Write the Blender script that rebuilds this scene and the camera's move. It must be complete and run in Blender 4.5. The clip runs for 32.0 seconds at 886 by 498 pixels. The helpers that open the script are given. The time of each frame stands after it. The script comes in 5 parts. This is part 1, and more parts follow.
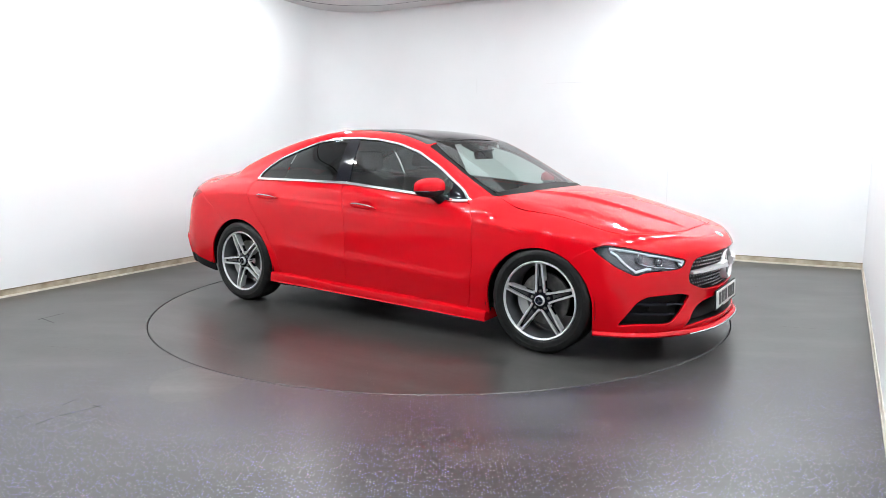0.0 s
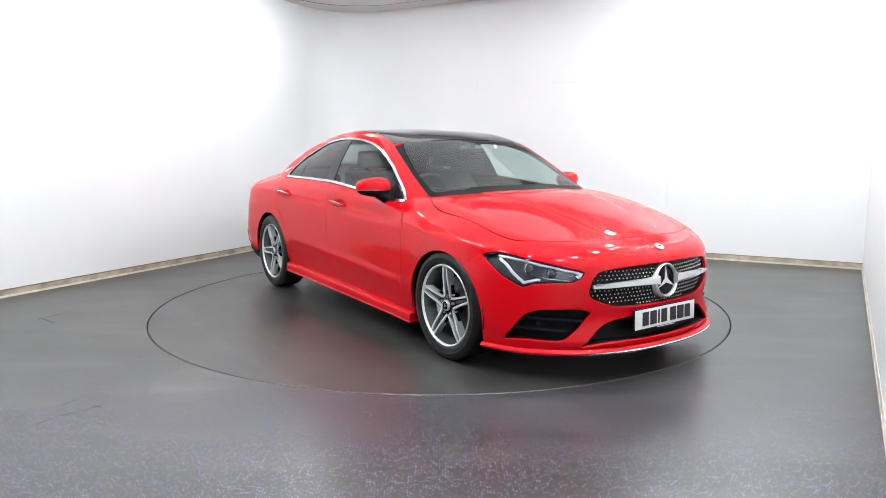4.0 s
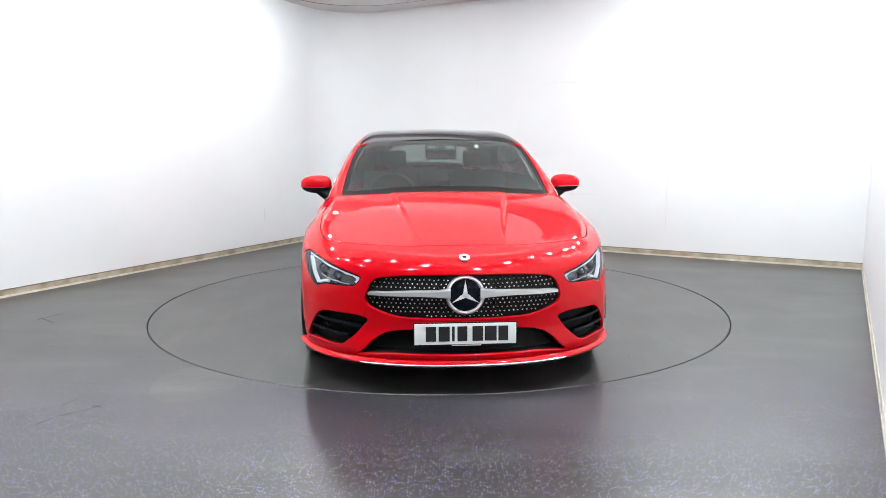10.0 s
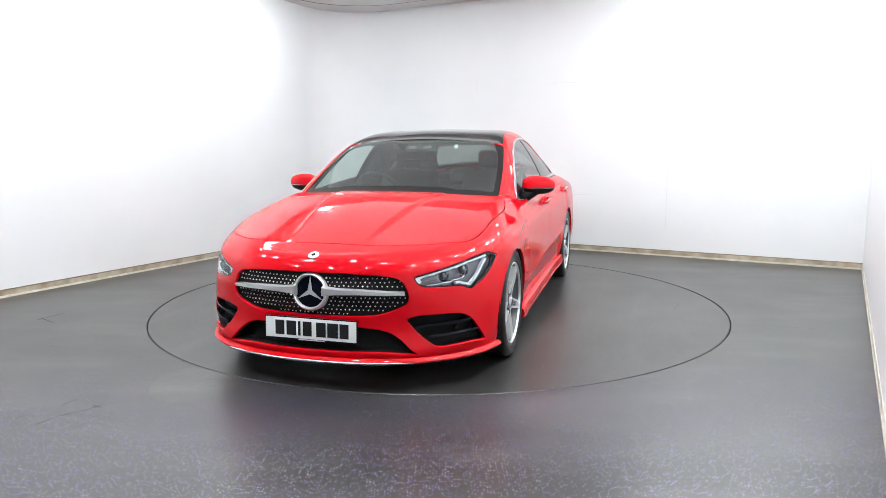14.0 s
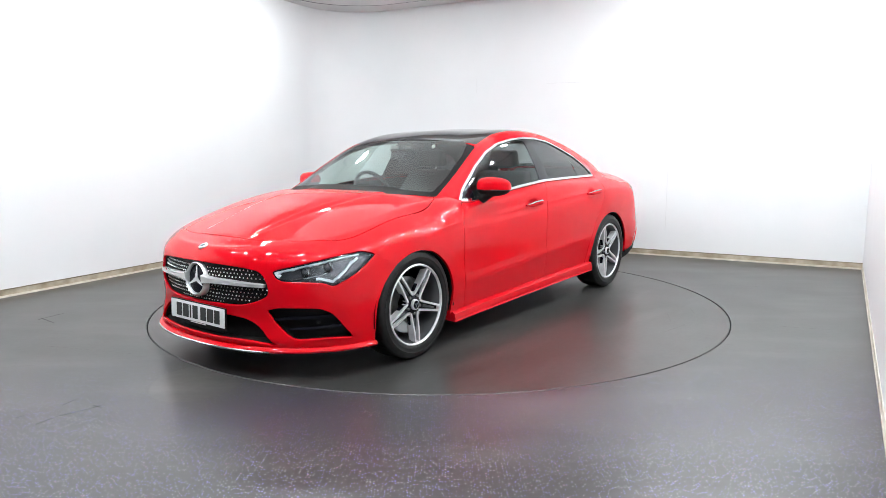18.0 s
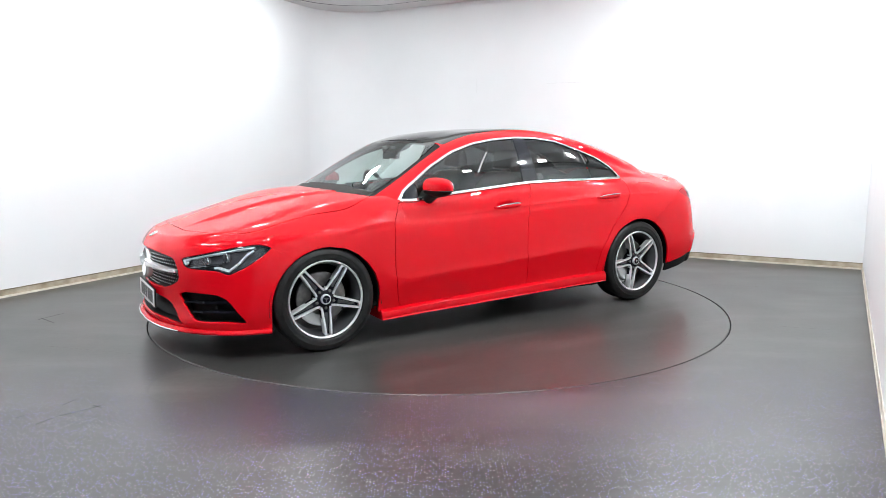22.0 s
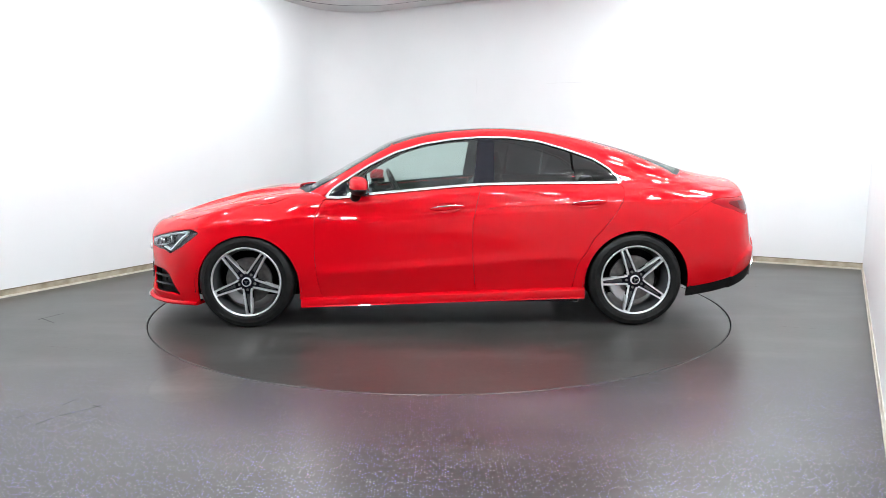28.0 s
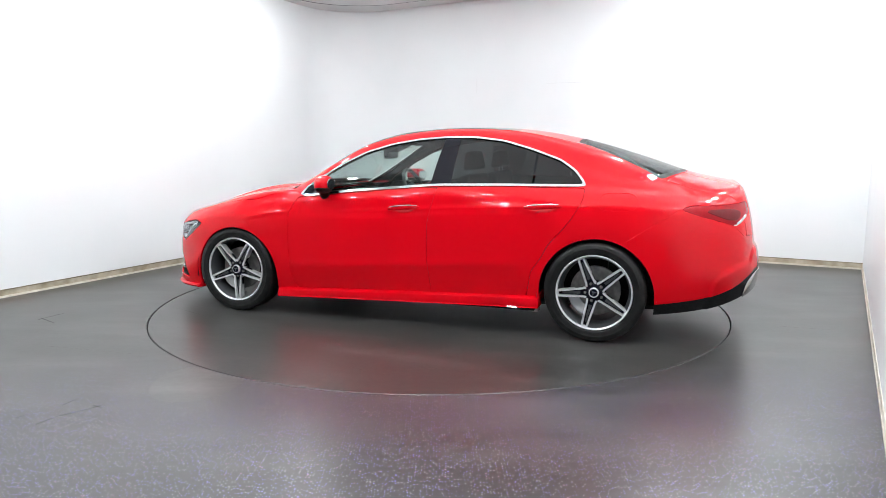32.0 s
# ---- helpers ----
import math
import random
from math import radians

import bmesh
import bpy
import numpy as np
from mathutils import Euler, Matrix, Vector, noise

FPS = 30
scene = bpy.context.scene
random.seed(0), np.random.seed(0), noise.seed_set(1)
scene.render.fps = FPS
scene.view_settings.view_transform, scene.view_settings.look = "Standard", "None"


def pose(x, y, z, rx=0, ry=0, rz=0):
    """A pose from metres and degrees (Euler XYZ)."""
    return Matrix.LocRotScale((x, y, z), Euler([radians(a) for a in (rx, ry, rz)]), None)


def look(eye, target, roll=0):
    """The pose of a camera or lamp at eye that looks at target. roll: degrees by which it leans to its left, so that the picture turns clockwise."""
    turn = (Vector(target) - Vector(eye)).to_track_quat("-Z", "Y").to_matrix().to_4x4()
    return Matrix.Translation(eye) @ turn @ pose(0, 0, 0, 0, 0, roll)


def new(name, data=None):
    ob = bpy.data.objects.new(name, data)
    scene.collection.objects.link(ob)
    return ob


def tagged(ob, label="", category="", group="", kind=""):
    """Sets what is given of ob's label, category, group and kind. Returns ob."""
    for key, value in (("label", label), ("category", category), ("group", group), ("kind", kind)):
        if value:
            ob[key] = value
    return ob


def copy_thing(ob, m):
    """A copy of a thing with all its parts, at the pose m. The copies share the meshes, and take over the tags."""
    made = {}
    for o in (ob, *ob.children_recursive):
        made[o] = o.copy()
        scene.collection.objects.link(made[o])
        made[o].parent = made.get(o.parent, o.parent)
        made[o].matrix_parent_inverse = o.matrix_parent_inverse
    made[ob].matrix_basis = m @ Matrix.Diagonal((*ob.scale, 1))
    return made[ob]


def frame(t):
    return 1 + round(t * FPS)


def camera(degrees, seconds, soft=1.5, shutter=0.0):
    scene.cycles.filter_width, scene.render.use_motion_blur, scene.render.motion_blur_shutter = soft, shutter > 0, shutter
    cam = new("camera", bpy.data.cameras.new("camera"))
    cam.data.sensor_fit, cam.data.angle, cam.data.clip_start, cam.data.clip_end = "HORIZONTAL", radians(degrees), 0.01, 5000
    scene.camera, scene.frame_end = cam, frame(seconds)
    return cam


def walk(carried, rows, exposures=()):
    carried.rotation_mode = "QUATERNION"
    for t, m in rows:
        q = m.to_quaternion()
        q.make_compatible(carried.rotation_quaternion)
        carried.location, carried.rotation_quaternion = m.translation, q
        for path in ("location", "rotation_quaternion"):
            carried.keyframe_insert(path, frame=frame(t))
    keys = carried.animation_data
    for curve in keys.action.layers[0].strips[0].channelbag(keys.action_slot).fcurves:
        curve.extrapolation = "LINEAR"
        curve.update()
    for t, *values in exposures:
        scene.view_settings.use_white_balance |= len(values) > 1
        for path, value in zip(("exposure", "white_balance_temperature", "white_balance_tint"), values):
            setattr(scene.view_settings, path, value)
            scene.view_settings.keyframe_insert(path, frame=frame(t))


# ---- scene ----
# ---- camera: fixed on its stand ----
cam = camera(65.25, 32.0, soft=0.8)
EYE = look((0.0, -5.640, 1.2529), (0.0053, -4.6402, 1.2529 - 0.14633), -0.134)
walk(cam, [(0.0, EYE), (32.0, EYE)], exposures=[(0.0, 0.04), (32.0, 0.04)])

# ---- light: an even white room lit by ceiling panels ----
world = bpy.data.worlds.new("world")
world.use_nodes = True
world.node_tree.nodes["Background"].inputs[0].default_value = (0.8, 0.85, 0.9, 1)
world.node_tree.nodes["Background"].inputs[1].default_value = 0.3
scene.world = world
PANEL_GLOW = 238.0
SOFT_GLOW = 1.05


# ---- helpers ----
def mesh_of(name, verts, faces):
    me = bpy.data.meshes.new(name)
    me.from_pydata([tuple(map(float, v)) for v in verts], [], [tuple(map(int, f)) for f in faces])
    return me


def finish(ob, material, parent=None, label="", sharp=38, flat=False):
    me = ob.data
    if isinstance(material, (list, tuple)):
        for m in material:
            me.materials.append(m)
    else:
        me.materials.append(material)
    if not flat:
        me.shade_smooth()
        me.set_sharp_from_angle(angle=radians(sharp))
    if parent is not None:
        ob.parent = parent
    if label:
        ob["label"] = label
    return ob


def part(name, bm, material, parent=None, label="", sharp=38, flat=False):
    """One bmesh as one mesh object under a thing or a part."""
    me = bpy.data.meshes.new(name)
    bm.to_mesh(me)
    bm.free()
    return finish(new(name, me), material, parent, label, sharp, flat)


def sheet(name, verts, faces, material, parent=None, label="", sharp=38, flat=False):
    return finish(new(name, mesh_of(name, verts, faces)), material, parent, label, sharp, flat)


def nodes_of(name):
    m = bpy.data.materials.new(name)
    m.use_nodes = True
    return m, m.node_tree, m.node_tree.nodes["Principled BSDF"]


def plain(name, color, rough=0.5, metal=0.0, coat=0.0, emit=None, spec=0.5):
    m, t, b = nodes_of(name)
    b.inputs["Base Color"].default_value = (*color, 1)
    b.inputs["Roughness"].default_value = rough
    b.inputs["Metallic"].default_value = metal
    b.inputs["Coat Weight"].default_value = coat
    b.inputs["Coat Roughness"].default_value = 0.03
    b.inputs["Specular IOR Level"].default_value = spec
    if emit:
        b.inputs["Emission Color"].default_value = (*color, 1)
        b.inputs["Emission Strength"].default_value = emit
    return m


def link(t, a, b):
    t.links.new(a, b)


def node(t, kind, **values):
    n = t.nodes.new(kind)
    for k, v in values.items():
        n.inputs[k.replace("_", " ")].default_value = v
    return n


def grain(m, scale, low, high, detail=4.0, bump=0.0, rough=None, coords="Object"):
    """Vary a material's base colour between two colours by noise, with a fine relief."""
    t = m.node_tree
    b = t.nodes["Principled BSDF"]
    tc = t.nodes.new("ShaderNodeTexCoord")
    n = node(t, "ShaderNodeTexNoise", Scale=scale, Detail=detail)
    link(t, tc.outputs[coords], n.inputs["Vector"])
    ramp = t.nodes.new("ShaderNodeValToRGB")
    ramp.color_ramp.elements[0].position, ramp.color_ramp.elements[1].position = 0.3, 0.7
    ramp.color_ramp.elements[0].color = (*low, 1)
    ramp.color_ramp.elements[1].color = (*high, 1)
    link(t, n.outputs["Fac"], ramp.inputs["Fac"])
    link(t, ramp.outputs["Color"], b.inputs["Base Color"])
    if rough:
        mr = node(t, "ShaderNodeMapRange", To_Min=rough[0], To_Max=rough[1])
        link(t, n.outputs["Fac"], mr.inputs["Value"])
        link(t, mr.outputs["Result"], b.inputs["Roughness"])
    if bump:
        bp = node(t, "ShaderNodeBump", Strength=bump, Distance=0.002)
        link(t, n.outputs["Fac"], bp.inputs["Height"])
        link(t, bp.outputs["Normal"], b.inputs["Normal"])
    return m


def box_bm(bm, x0, x1, y0, y1, z0, z1, bevel=0.0, m=None):
    r = bmesh.ops.create_cube(bm, size=1)
    mat = Matrix.Translation(((x0 + x1) / 2, (y0 + y1) / 2, (z0 + z1) / 2)) @ Matrix.Diagonal((x1 - x0, y1 - y0, z1 - z0, 1))
    bmesh.ops.transform(bm, matrix=(m @ mat) if m else mat, verts=r["verts"])
    if bevel:
        es = {e for v in r["verts"] for e in v.link_edges}
        bmesh.ops.bevel(bm, geom=list(es), offset=bevel, segments=2, affect="EDGES", profile=0.5)
    return bm


def box(name, x0, x1, y0, y1, z0, z1, material, parent=None, label="", bevel=0.004, m=None):
    return part(name, box_bm(bmesh.new(), x0, x1, y0, y1, z0, z1, bevel, m), material, parent, label)


def lathe(profile, n, m=None, start=0.0, closed=True):
    """Turns (radius, height) points about z; returns verts, faces."""
    vs, fs = [], []
    k = len(profile)
    for i in range(n):
        a = start + 2 * math.pi * i / n
        for r, h in profile:
            v = Vector((r * math.cos(a), r * math.sin(a), h))
            vs.append(m @ v if m else v)
    for i in range(n):
        j = (i + 1) % n
        for q in range(k - 1):
            fs.append((i * k + q, j * k + q, j * k + q + 1, i * k + q + 1))
    return vs, fs


# ---- materials of the room ----
def wall_paint():
    m, t, b = nodes_of("white_wall_paint")
    b.inputs["Roughness"].default_value = 0.45
    return grain(m, 0.9, (0.75, 0.758, 0.765), (0.80, 0.806, 0.812), detail=6, bump=0.03)


def speckled_vinyl(name, worn=False, tone=1.0):
    """Dark grey safety vinyl with white and violet flecks, glossy, worn dull and streaked where the cars are driven."""
    m, t, b = nodes_of(name)
    tc = t.nodes.new("ShaderNodeTexCoord")
    big = node(t, "ShaderNodeTexNoise", Scale=0.9, Detail=5.0)
    mid = node(t, "ShaderNodeTexNoise", Scale=26.0, Detail=6.0, Roughness=0.6)
    cells = node(t, "ShaderNodeTexVoronoi", Scale=84.0)
    cells.voronoi_dimensions = "2D"
    rub = node(t, "ShaderNodeTexNoise", Scale=1.0, Detail=4.0, Roughness=0.5)
    squeeze = t.nodes.new("ShaderNodeMapping")
    squeeze.inputs["Rotation"].default_value = (0, 0, radians(-11))
    squeeze.inputs["Scale"].default_value = (0.9, 3.6, 1.0)
    link(t, tc.outputs["Object"], squeeze.inputs["Vector"])
    link(t, squeeze.outputs["Vector"], rub.inputs["Vector"])
    for n in (big, mid, cells):
        link(t, tc.outputs["Object"], n.inputs["Vector"])

    def math_node(op, a, c):
        n = t.nodes.new("ShaderNodeMath")
        n.operation = op
        for k, v in enumerate((a, c)):
            if isinstance(v, (int, float)):
                n.inputs[k].default_value = v
            else:
                link(t, v, n.inputs[k])
        return n.outputs["Value"]

    streak = node(t, "ShaderNodeMapRange", From_Min=0.50, From_Max=0.80, To_Min=0.0, To_Max=0.36)
    link(t, rub.outputs["Fac"], streak.inputs["Value"])
    level = math_node("ADD", math_node("MULTIPLY", mid.outputs["Fac"], 0.3), math_node("MULTIPLY", big.outputs["Fac"], 0.7))
    level = math_node("ADD", level, streak.outputs["Result"])
    base = t.nodes.new("ShaderNodeValToRGB")
    base.color_ramp.elements[0].position, base.color_ramp.elements[1].position = 0.30, 0.80
    base.color_ramp.elements[0].color = (0.018 * tone, 0.0174 * tone, 0.0166 * tone, 1)
    base.color_ramp.elements[1].color = (0.066 * tone, 0.064 * tone, 0.061 * tone, 1)
    link(t, level, base.inputs["Fac"])
    # flecks: small discs in some of the cells, coloured by the cell
    sep = t.nodes.new("ShaderNodeSeparateColor")
    link(t, cells.outputs["Color"], sep.inputs["Color"])
    size = node(t, "ShaderNodeMapRange", To_Min=0.13, To_Max=0.25)
    link(t, sep.outputs["Blue"], size.inputs["Value"])
    near = math_node("LESS_THAN", cells.outputs["Distance"], size.outputs["Result"])
    some = math_node("GREATER_THAN", sep.outputs["Red"], 0.60)
    both = math_node("MULTIPLY", near, some)
    tint = t.nodes.new("ShaderNodeValToRGB")
    tint.color_ramp.interpolation = "CONSTANT"
    els = tint.color_ramp.elements
    els[0].color, els[1].position, els[1].color = (0.50, 0.50, 0.54, 1), 0.36, (0.25, 0.21, 0.66, 1)
    e = els.new(0.90)
    e.color = (0.52, 0.28, 0.50, 1)
    link(t, sep.outputs["Green"], tint.inputs["Fac"])
    mix = t.nodes.new("ShaderNodeMix")
    mix.data_type = "RGBA"
    # the flecks are worn away on the turntable and beyond it
    place = t.nodes.new("ShaderNodeSeparateXYZ")
    link(t, tc.outputs["Object"], place.inputs["Vector"])
    wear = node(t, "ShaderNodeMapRange", From_Min=-1.55, From_Max=-2.45, To_Min=0.0, To_Max=0.0 if worn else 0.85)
    link(t, place.outputs["Y"], wear.inputs["Value"])
    link(t, math_node("MULTIPLY", both, wear.outputs["Result"]), mix.inputs["Factor"])
    link(t, base.outputs["Color"], mix.inputs["A"])
    link(t, tint.outputs["Color"], mix.inputs["B"])
    link(t, mix.outputs["Result"], b.inputs["Base Color"])
    rr = node(t, "ShaderNodeMapRange", From_Min=0.3, From_Max=0.7, To_Min=0.275, To_Max=0.315)
    soft_noise = node(t, "ShaderNodeTexNoise", Scale=1.7, Detail=1.0)
    link(t, tc.outputs["Object"], soft_noise.inputs["Vector"])
    link(t, soft_noise.outputs["Fac"], rr.inputs["Value"])
    link(t, rr.outputs["Result"], b.inputs["Roughness"])
    b.inputs["Specular IOR Level"].default_value = 0.43
    return m


WALL = wall_paint()
VINYL = speckled_vinyl("speckled_dark_vinyl")
DECK = speckled_vinyl("worn_dark_vinyl", True)
PATCH = speckled_vinyl("pale_vinyl", True, 1.45)
SKIRT = grain(plain("stained_tan_skirting", (0.4, 0.34, 0.25), 0.5), 7.0, (0.24, 0.19, 0.125), (0.52, 0.46, 0.36), detail=8, bump=0.1)
BEAD = grain(plain("worn_cream_bead", (0.6, 0.56, 0.47), 0.5), 9.0, (0.50, 0.46, 0.36), (0.72, 0.69, 0.61), detail=8, bump=0.1)
CAP = grain(plain("brown_stained_cap", (0.2, 0.15, 0.1), 0.6), 11.0, (0.13, 0.10, 0.06), (0.30, 0.25, 0.17), detail=8, bump=0.1)
CEIL = grain(plain("white_ceiling_board", (0.7, 0.69, 0.68), 0.7), 2.0, (0.66, 0.65, 0.645), (0.72, 0.71, 0.70))
DARKBACK = grain(plain("dark_grey_backing", (0.08, 0.08, 0.085), 0.6), 3.0, (0.06, 0.06, 0.065), (0.10, 0.10, 0.105))
SCUFF = grain(plain("pale_scuff", (0.1, 0.1, 0.1), 0.5), 40.0, (0.05, 0.049, 0.048), (0.16, 0.155, 0.15))
SEAM = plain("grey_wall_seam", (0.66, 0.66, 0.66), 0.7)
GAP = plain("dark_gap", (0.012, 0.012, 0.012), 0.8)
LED = plain("led_panel_glow", (0.90, 0.965, 1.0), 0.5, emit=PANEL_GLOW)
SOFT = plain("soft_light_ceiling", (0.91, 0.98, 1.0), 0.5, emit=SOFT_GLOW)
WHITE = plain("white_enamel", (0.78, 0.78, 0.77), 0.4)

# ---- the room: four walls, turned against the view, with a rounded far corner ----
CORNER_L = Vector((-1.40, 4.56))
CORNER_R = Vector((4.36, 1.365))
LEFT_WAY = Vector((-0.4648, -0.8854))
RIGHT_WAY = Vector((-0.5035, -0.864))
REAR_L = CORNER_L + LEFT_WAY * 12.6
REAR_R = CORNER_R + RIGHT_WAY * 10.6
HEIGHT = 3.09
RADIUS = 0.75


def wall_line():
    """The inner foot of the walls, from the rear left corner round the far side to the rear right."""
    a, b = -LEFT_WAY, (CORNER_R - CORNER_L).normalized()
    half = math.acos(max(-1, min(1, (-a).dot(b)))) / 2
    cut = RADIUS / math.tan(half)
    p0, p1 = CORNER_L - a * cut, CORNER_L + b * cut
    centre = p0 + Vector((a.y, -a.x)) * RADIUS
    a0 = math.atan2(p0.y - centre.y, p0.x - centre.x)
    a1 = math.atan2(p1.y - centre.y, p1.x - centre.x)
    while a1 > a0:
        a1 -= 2 * math.pi
    arc = [centre + RADIUS * Vector((math.cos(a0 + (a1 - a0) * i / 14), math.sin(a0 + (a1 - a0) * i / 14))) for i in range(15)]
    return arc


ARC = wall_line()


def wall_strip(name, line, z0, z1, out, inn, material, label, category):
    """A wall of even thickness along a line of plan points; out and inn are measured outwards."""
    vs, fs = [], []
    n = len(line)
    for i, q in enumerate(line):
        d = (line[min(i + 1, n - 1)] - line[max(i - 1, 0)]).normalized()
        nrm = Vector((-d.y, d.x))
        for off, z in ((inn, z0), (inn, z1), (out, z1), (out, z0)):
            vs.append((q.x + nrm.x * off, q.y + nrm.y * off, z))
    for i in range(n - 1):
        for k in range(4):
            fs.append((i * 4 + k, i * 4 + (k + 1) % 4, i * 4 + 4 + (k + 1) % 4, i * 4 + 4 + k))
    fs += [(3, 2, 1, 0), tuple(n * 4 - 4 + k for k in range(4))]
    ob = sheet(name, vs, fs, material, sharp=30)
    return tagged(ob, label, category, "", "structure")


wall_strip("wall_left", [REAR_L, ARC[0]], 0, HEIGHT + 0.4, 0.15, 0, WALL, "plain white painted studio wall with faint panel joints", "wall")
wall_strip("wall_back", ARC + [CORNER_R], 0, HEIGHT + 0.4, 0.15, 0, WALL, "white painted studio wall with a rounded corner", "wall")
wall_strip("wall_right", [CORNER_R, REAR_R], 0, HEIGHT + 0.4, 0.15, 0, WALL, "white painted wall close beside the camera", "wall")
# unseen wall, stands in for the dark open space that the car's glass mirrors
wall_strip("wall_rear", [REAR_R, REAR_L], 0, HEIGHT + 0.4, 0.15, 0, DARKBACK, "unseen dark grey wall for the dark space behind the camera", "wall")
for nm, line in (("baseboard_left", [REAR_L, ARC[0]]), ("baseboard_back", ARC + [CORNER_R]), ("baseboard_right", [CORNER_R, REAR_R])):
    thin = 0.4 if nm == "baseboard_right" else 1.0
    wall_strip(nm, line, 0.016, 0.062, 0.0, -0.012 * thin, SKIRT if thin == 1 else BEAD, "scuffed tan skirting board with brown stains", "baseboard")
    wall_strip(nm.replace("baseboard", "trim"), line, 0, 0.016, 0.0, -0.022 * thin, BEAD, "narrow cream bead at the floor", "trim")
    if thin == 1:
        wall_strip(nm.replace("baseboard", "skirting_cap"), line, 0.062, 0.068, 0.0, -0.015, CAP, "thin brown-stained cap of the skirting board", "trim")



def wall_mark(a, b, width):
    """A fine joint line on a wall between two points, standing 1.5 mm proud towards the room."""
    a, b = Vector(a), Vector(b)
    inward = (Vector((0, 0, 0)) - Vector((a.x, a.y, 0))).normalized()
    d = (b - a).normalized()
    n = d.cross(inward).normalized() * width / 2
    o = inward * 0.004
    tagged(sheet("wall_seam", [a - n + o, b - n + o, b + n + o, a + n + o], [(0, 1, 2, 3)], SEAM, flat=True), "faint joint line in the white wall", "wall seam", "", "structure")


for a, b in (((1.327, 3.035, 2.03), (1.80, 2.773, 2.022)), ((1.557, 2.907, 0.681), (1.911, 2.711, 0.686)), ((2.62, 2.318, 0.3), (2.62, 2.318, 2.95)), ((0.49, 3.50, 1.95), (0.49, 3.50, 2.13)),
             ((-3.31, 0.91, 1.969), (-3.236, 1.05, 1.979)), ((-2.195, 3.03, 0.513), (-2.195, 3.03, 0.372)), ((-3.325, 0.885, 1.63), (-3.325, 0.885, 1.98))):
    wall_mark(a, b, 0.0035)

# ---- floor with the round opening of the turntable ----
DISC_R = 2.2375


def ring_floor():
    bm = bmesh.new()
    n = 128
    inner = [bm.verts.new(((DISC_R + 0.010) * math.cos(2 * math.pi * i / n), (DISC_R + 0.010) * math.sin(2 * math.pi * i / n), 0)) for i in range(n)]
    low = [bm.verts.new((v.co.x, v.co.y, -0.05)) for v in inner]
    outer = [bm.verts.new((12 * math.cos(2 * math.pi * i / n), 12 * math.sin(2 * math.pi * i / n), 0)) for i in range(n)]
    for i in range(n):
        j = (i + 1) % n
        bm.faces.new((inner[i], outer[i], outer[j], inner[j]))
        bm.faces.new((inner[j], low[j], low[i], inner[i]))
    return part("floor", bm, VINYL, sharp=30)


tagged(ring_floor(), "dark grey speckled vinyl floor, scuffed and slightly glossy", "floor", "", "structure")
bm = bmesh.new()
bmesh.ops.create_circle(bm, cap_ends=True, segments=96, radius=2.6, matrix=Matrix.Translation((0, 0, -0.05)))
tagged(part("turntable_pit", bm, GAP, flat=True), "dark pit under the turntable's edge", "pit", "", "structure")
vs, fs = lathe([(0.0005, 0.0), (1.2, 0.0), (DISC_R - 0.004, 0.0), (DISC_R, -0.004), (DISC_R, -0.045)], 160)
turntable = tagged(new("turntable"), "round motor turntable topped with dark speckled vinyl", "turntable")
sheet("deck", vs, fs, DECK, turntable, "dark speckled vinyl deck", 30)
vs, fs = lathe([(DISC_R + 0.0005, -0.006), (DISC_R + 0.0035, -0.004), (DISC_R + 0.0035, -0.045)], 160)
sheet("edge_ring", vs, fs, GAP, turntable, "dark steel edge ring", 30)


def pale_patch(cx, cy, r):
    """A round pale patch of the floor, cut off by the turntable's edge."""
    line = []
    for k in range(48):
        a = 2 * math.pi * k / 48
        q = Vector((cx + r * math.cos(a) * (1 + 0.03 * math.sin(3 * a)), cy + 1.25 * r * math.sin(a)))
        if q.length < DISC_R + 0.02:
            q *= (DISC_R + 0.02) / q.length
        line.append((q.x, q.y, 0.0005))
    ob = sheet("floor_patch", line, [tuple(range(48))], PATCH, flat=True)
    tagged(ob, "pale round patch in the dark vinyl floor", "floor patch", "", "structure")


pale_patch(-1.31, -2.03, 0.24)


def scratch(a, b, width, parent=None, name="scratch", mat=None, z=0.0006):
    """A thin line on the floor between two plan points."""
    a, b = Vector(a), Vector(b)
    d = (b - a).normalized()
    n = Vector((-d.y, d.x)) * width / 2
    return sheet(name, [(*(a - n), z), (*(b - n * 0.6), z), (*(b + n * 0.6), z), (*(a + n), z)], [(0, 1, 2, 3)], mat, parent, flat=True)


for a, b in (((0.7, -1.75), (0.9, -1.92)), ((-1.6, 0.6), (-1.45, 0.85)), ((1.5, 1.1), (1.9, 0.95)), ((-0.4, 1.9), (-0.1, 1.85)), ((-1.9, -0.5), (-1.75, -0.62)), ((1.75, -0.2), (1.95, -0.35))):
    scratch(a, b, 0.006, turntable, "scuff", SCUFF)
rng = random.Random(7)
for k in range(18):
    r, a, turned = rng.uniform(1.0, 2.15), rng.uniform(0, 6.28), rng.uniform(0.04, 0.14)
    mid = (r * math.cos(a), r * math.sin(a))
    end = (r * math.cos(a + turned) * rng.uniform(0.96, 1.02), r * math.sin(a + turned) * rng.uniform(0.96, 1.02))
    scratch(mid, end, rng.uniform(0.003, 0.007), turntable, "scuff", SCUFF)
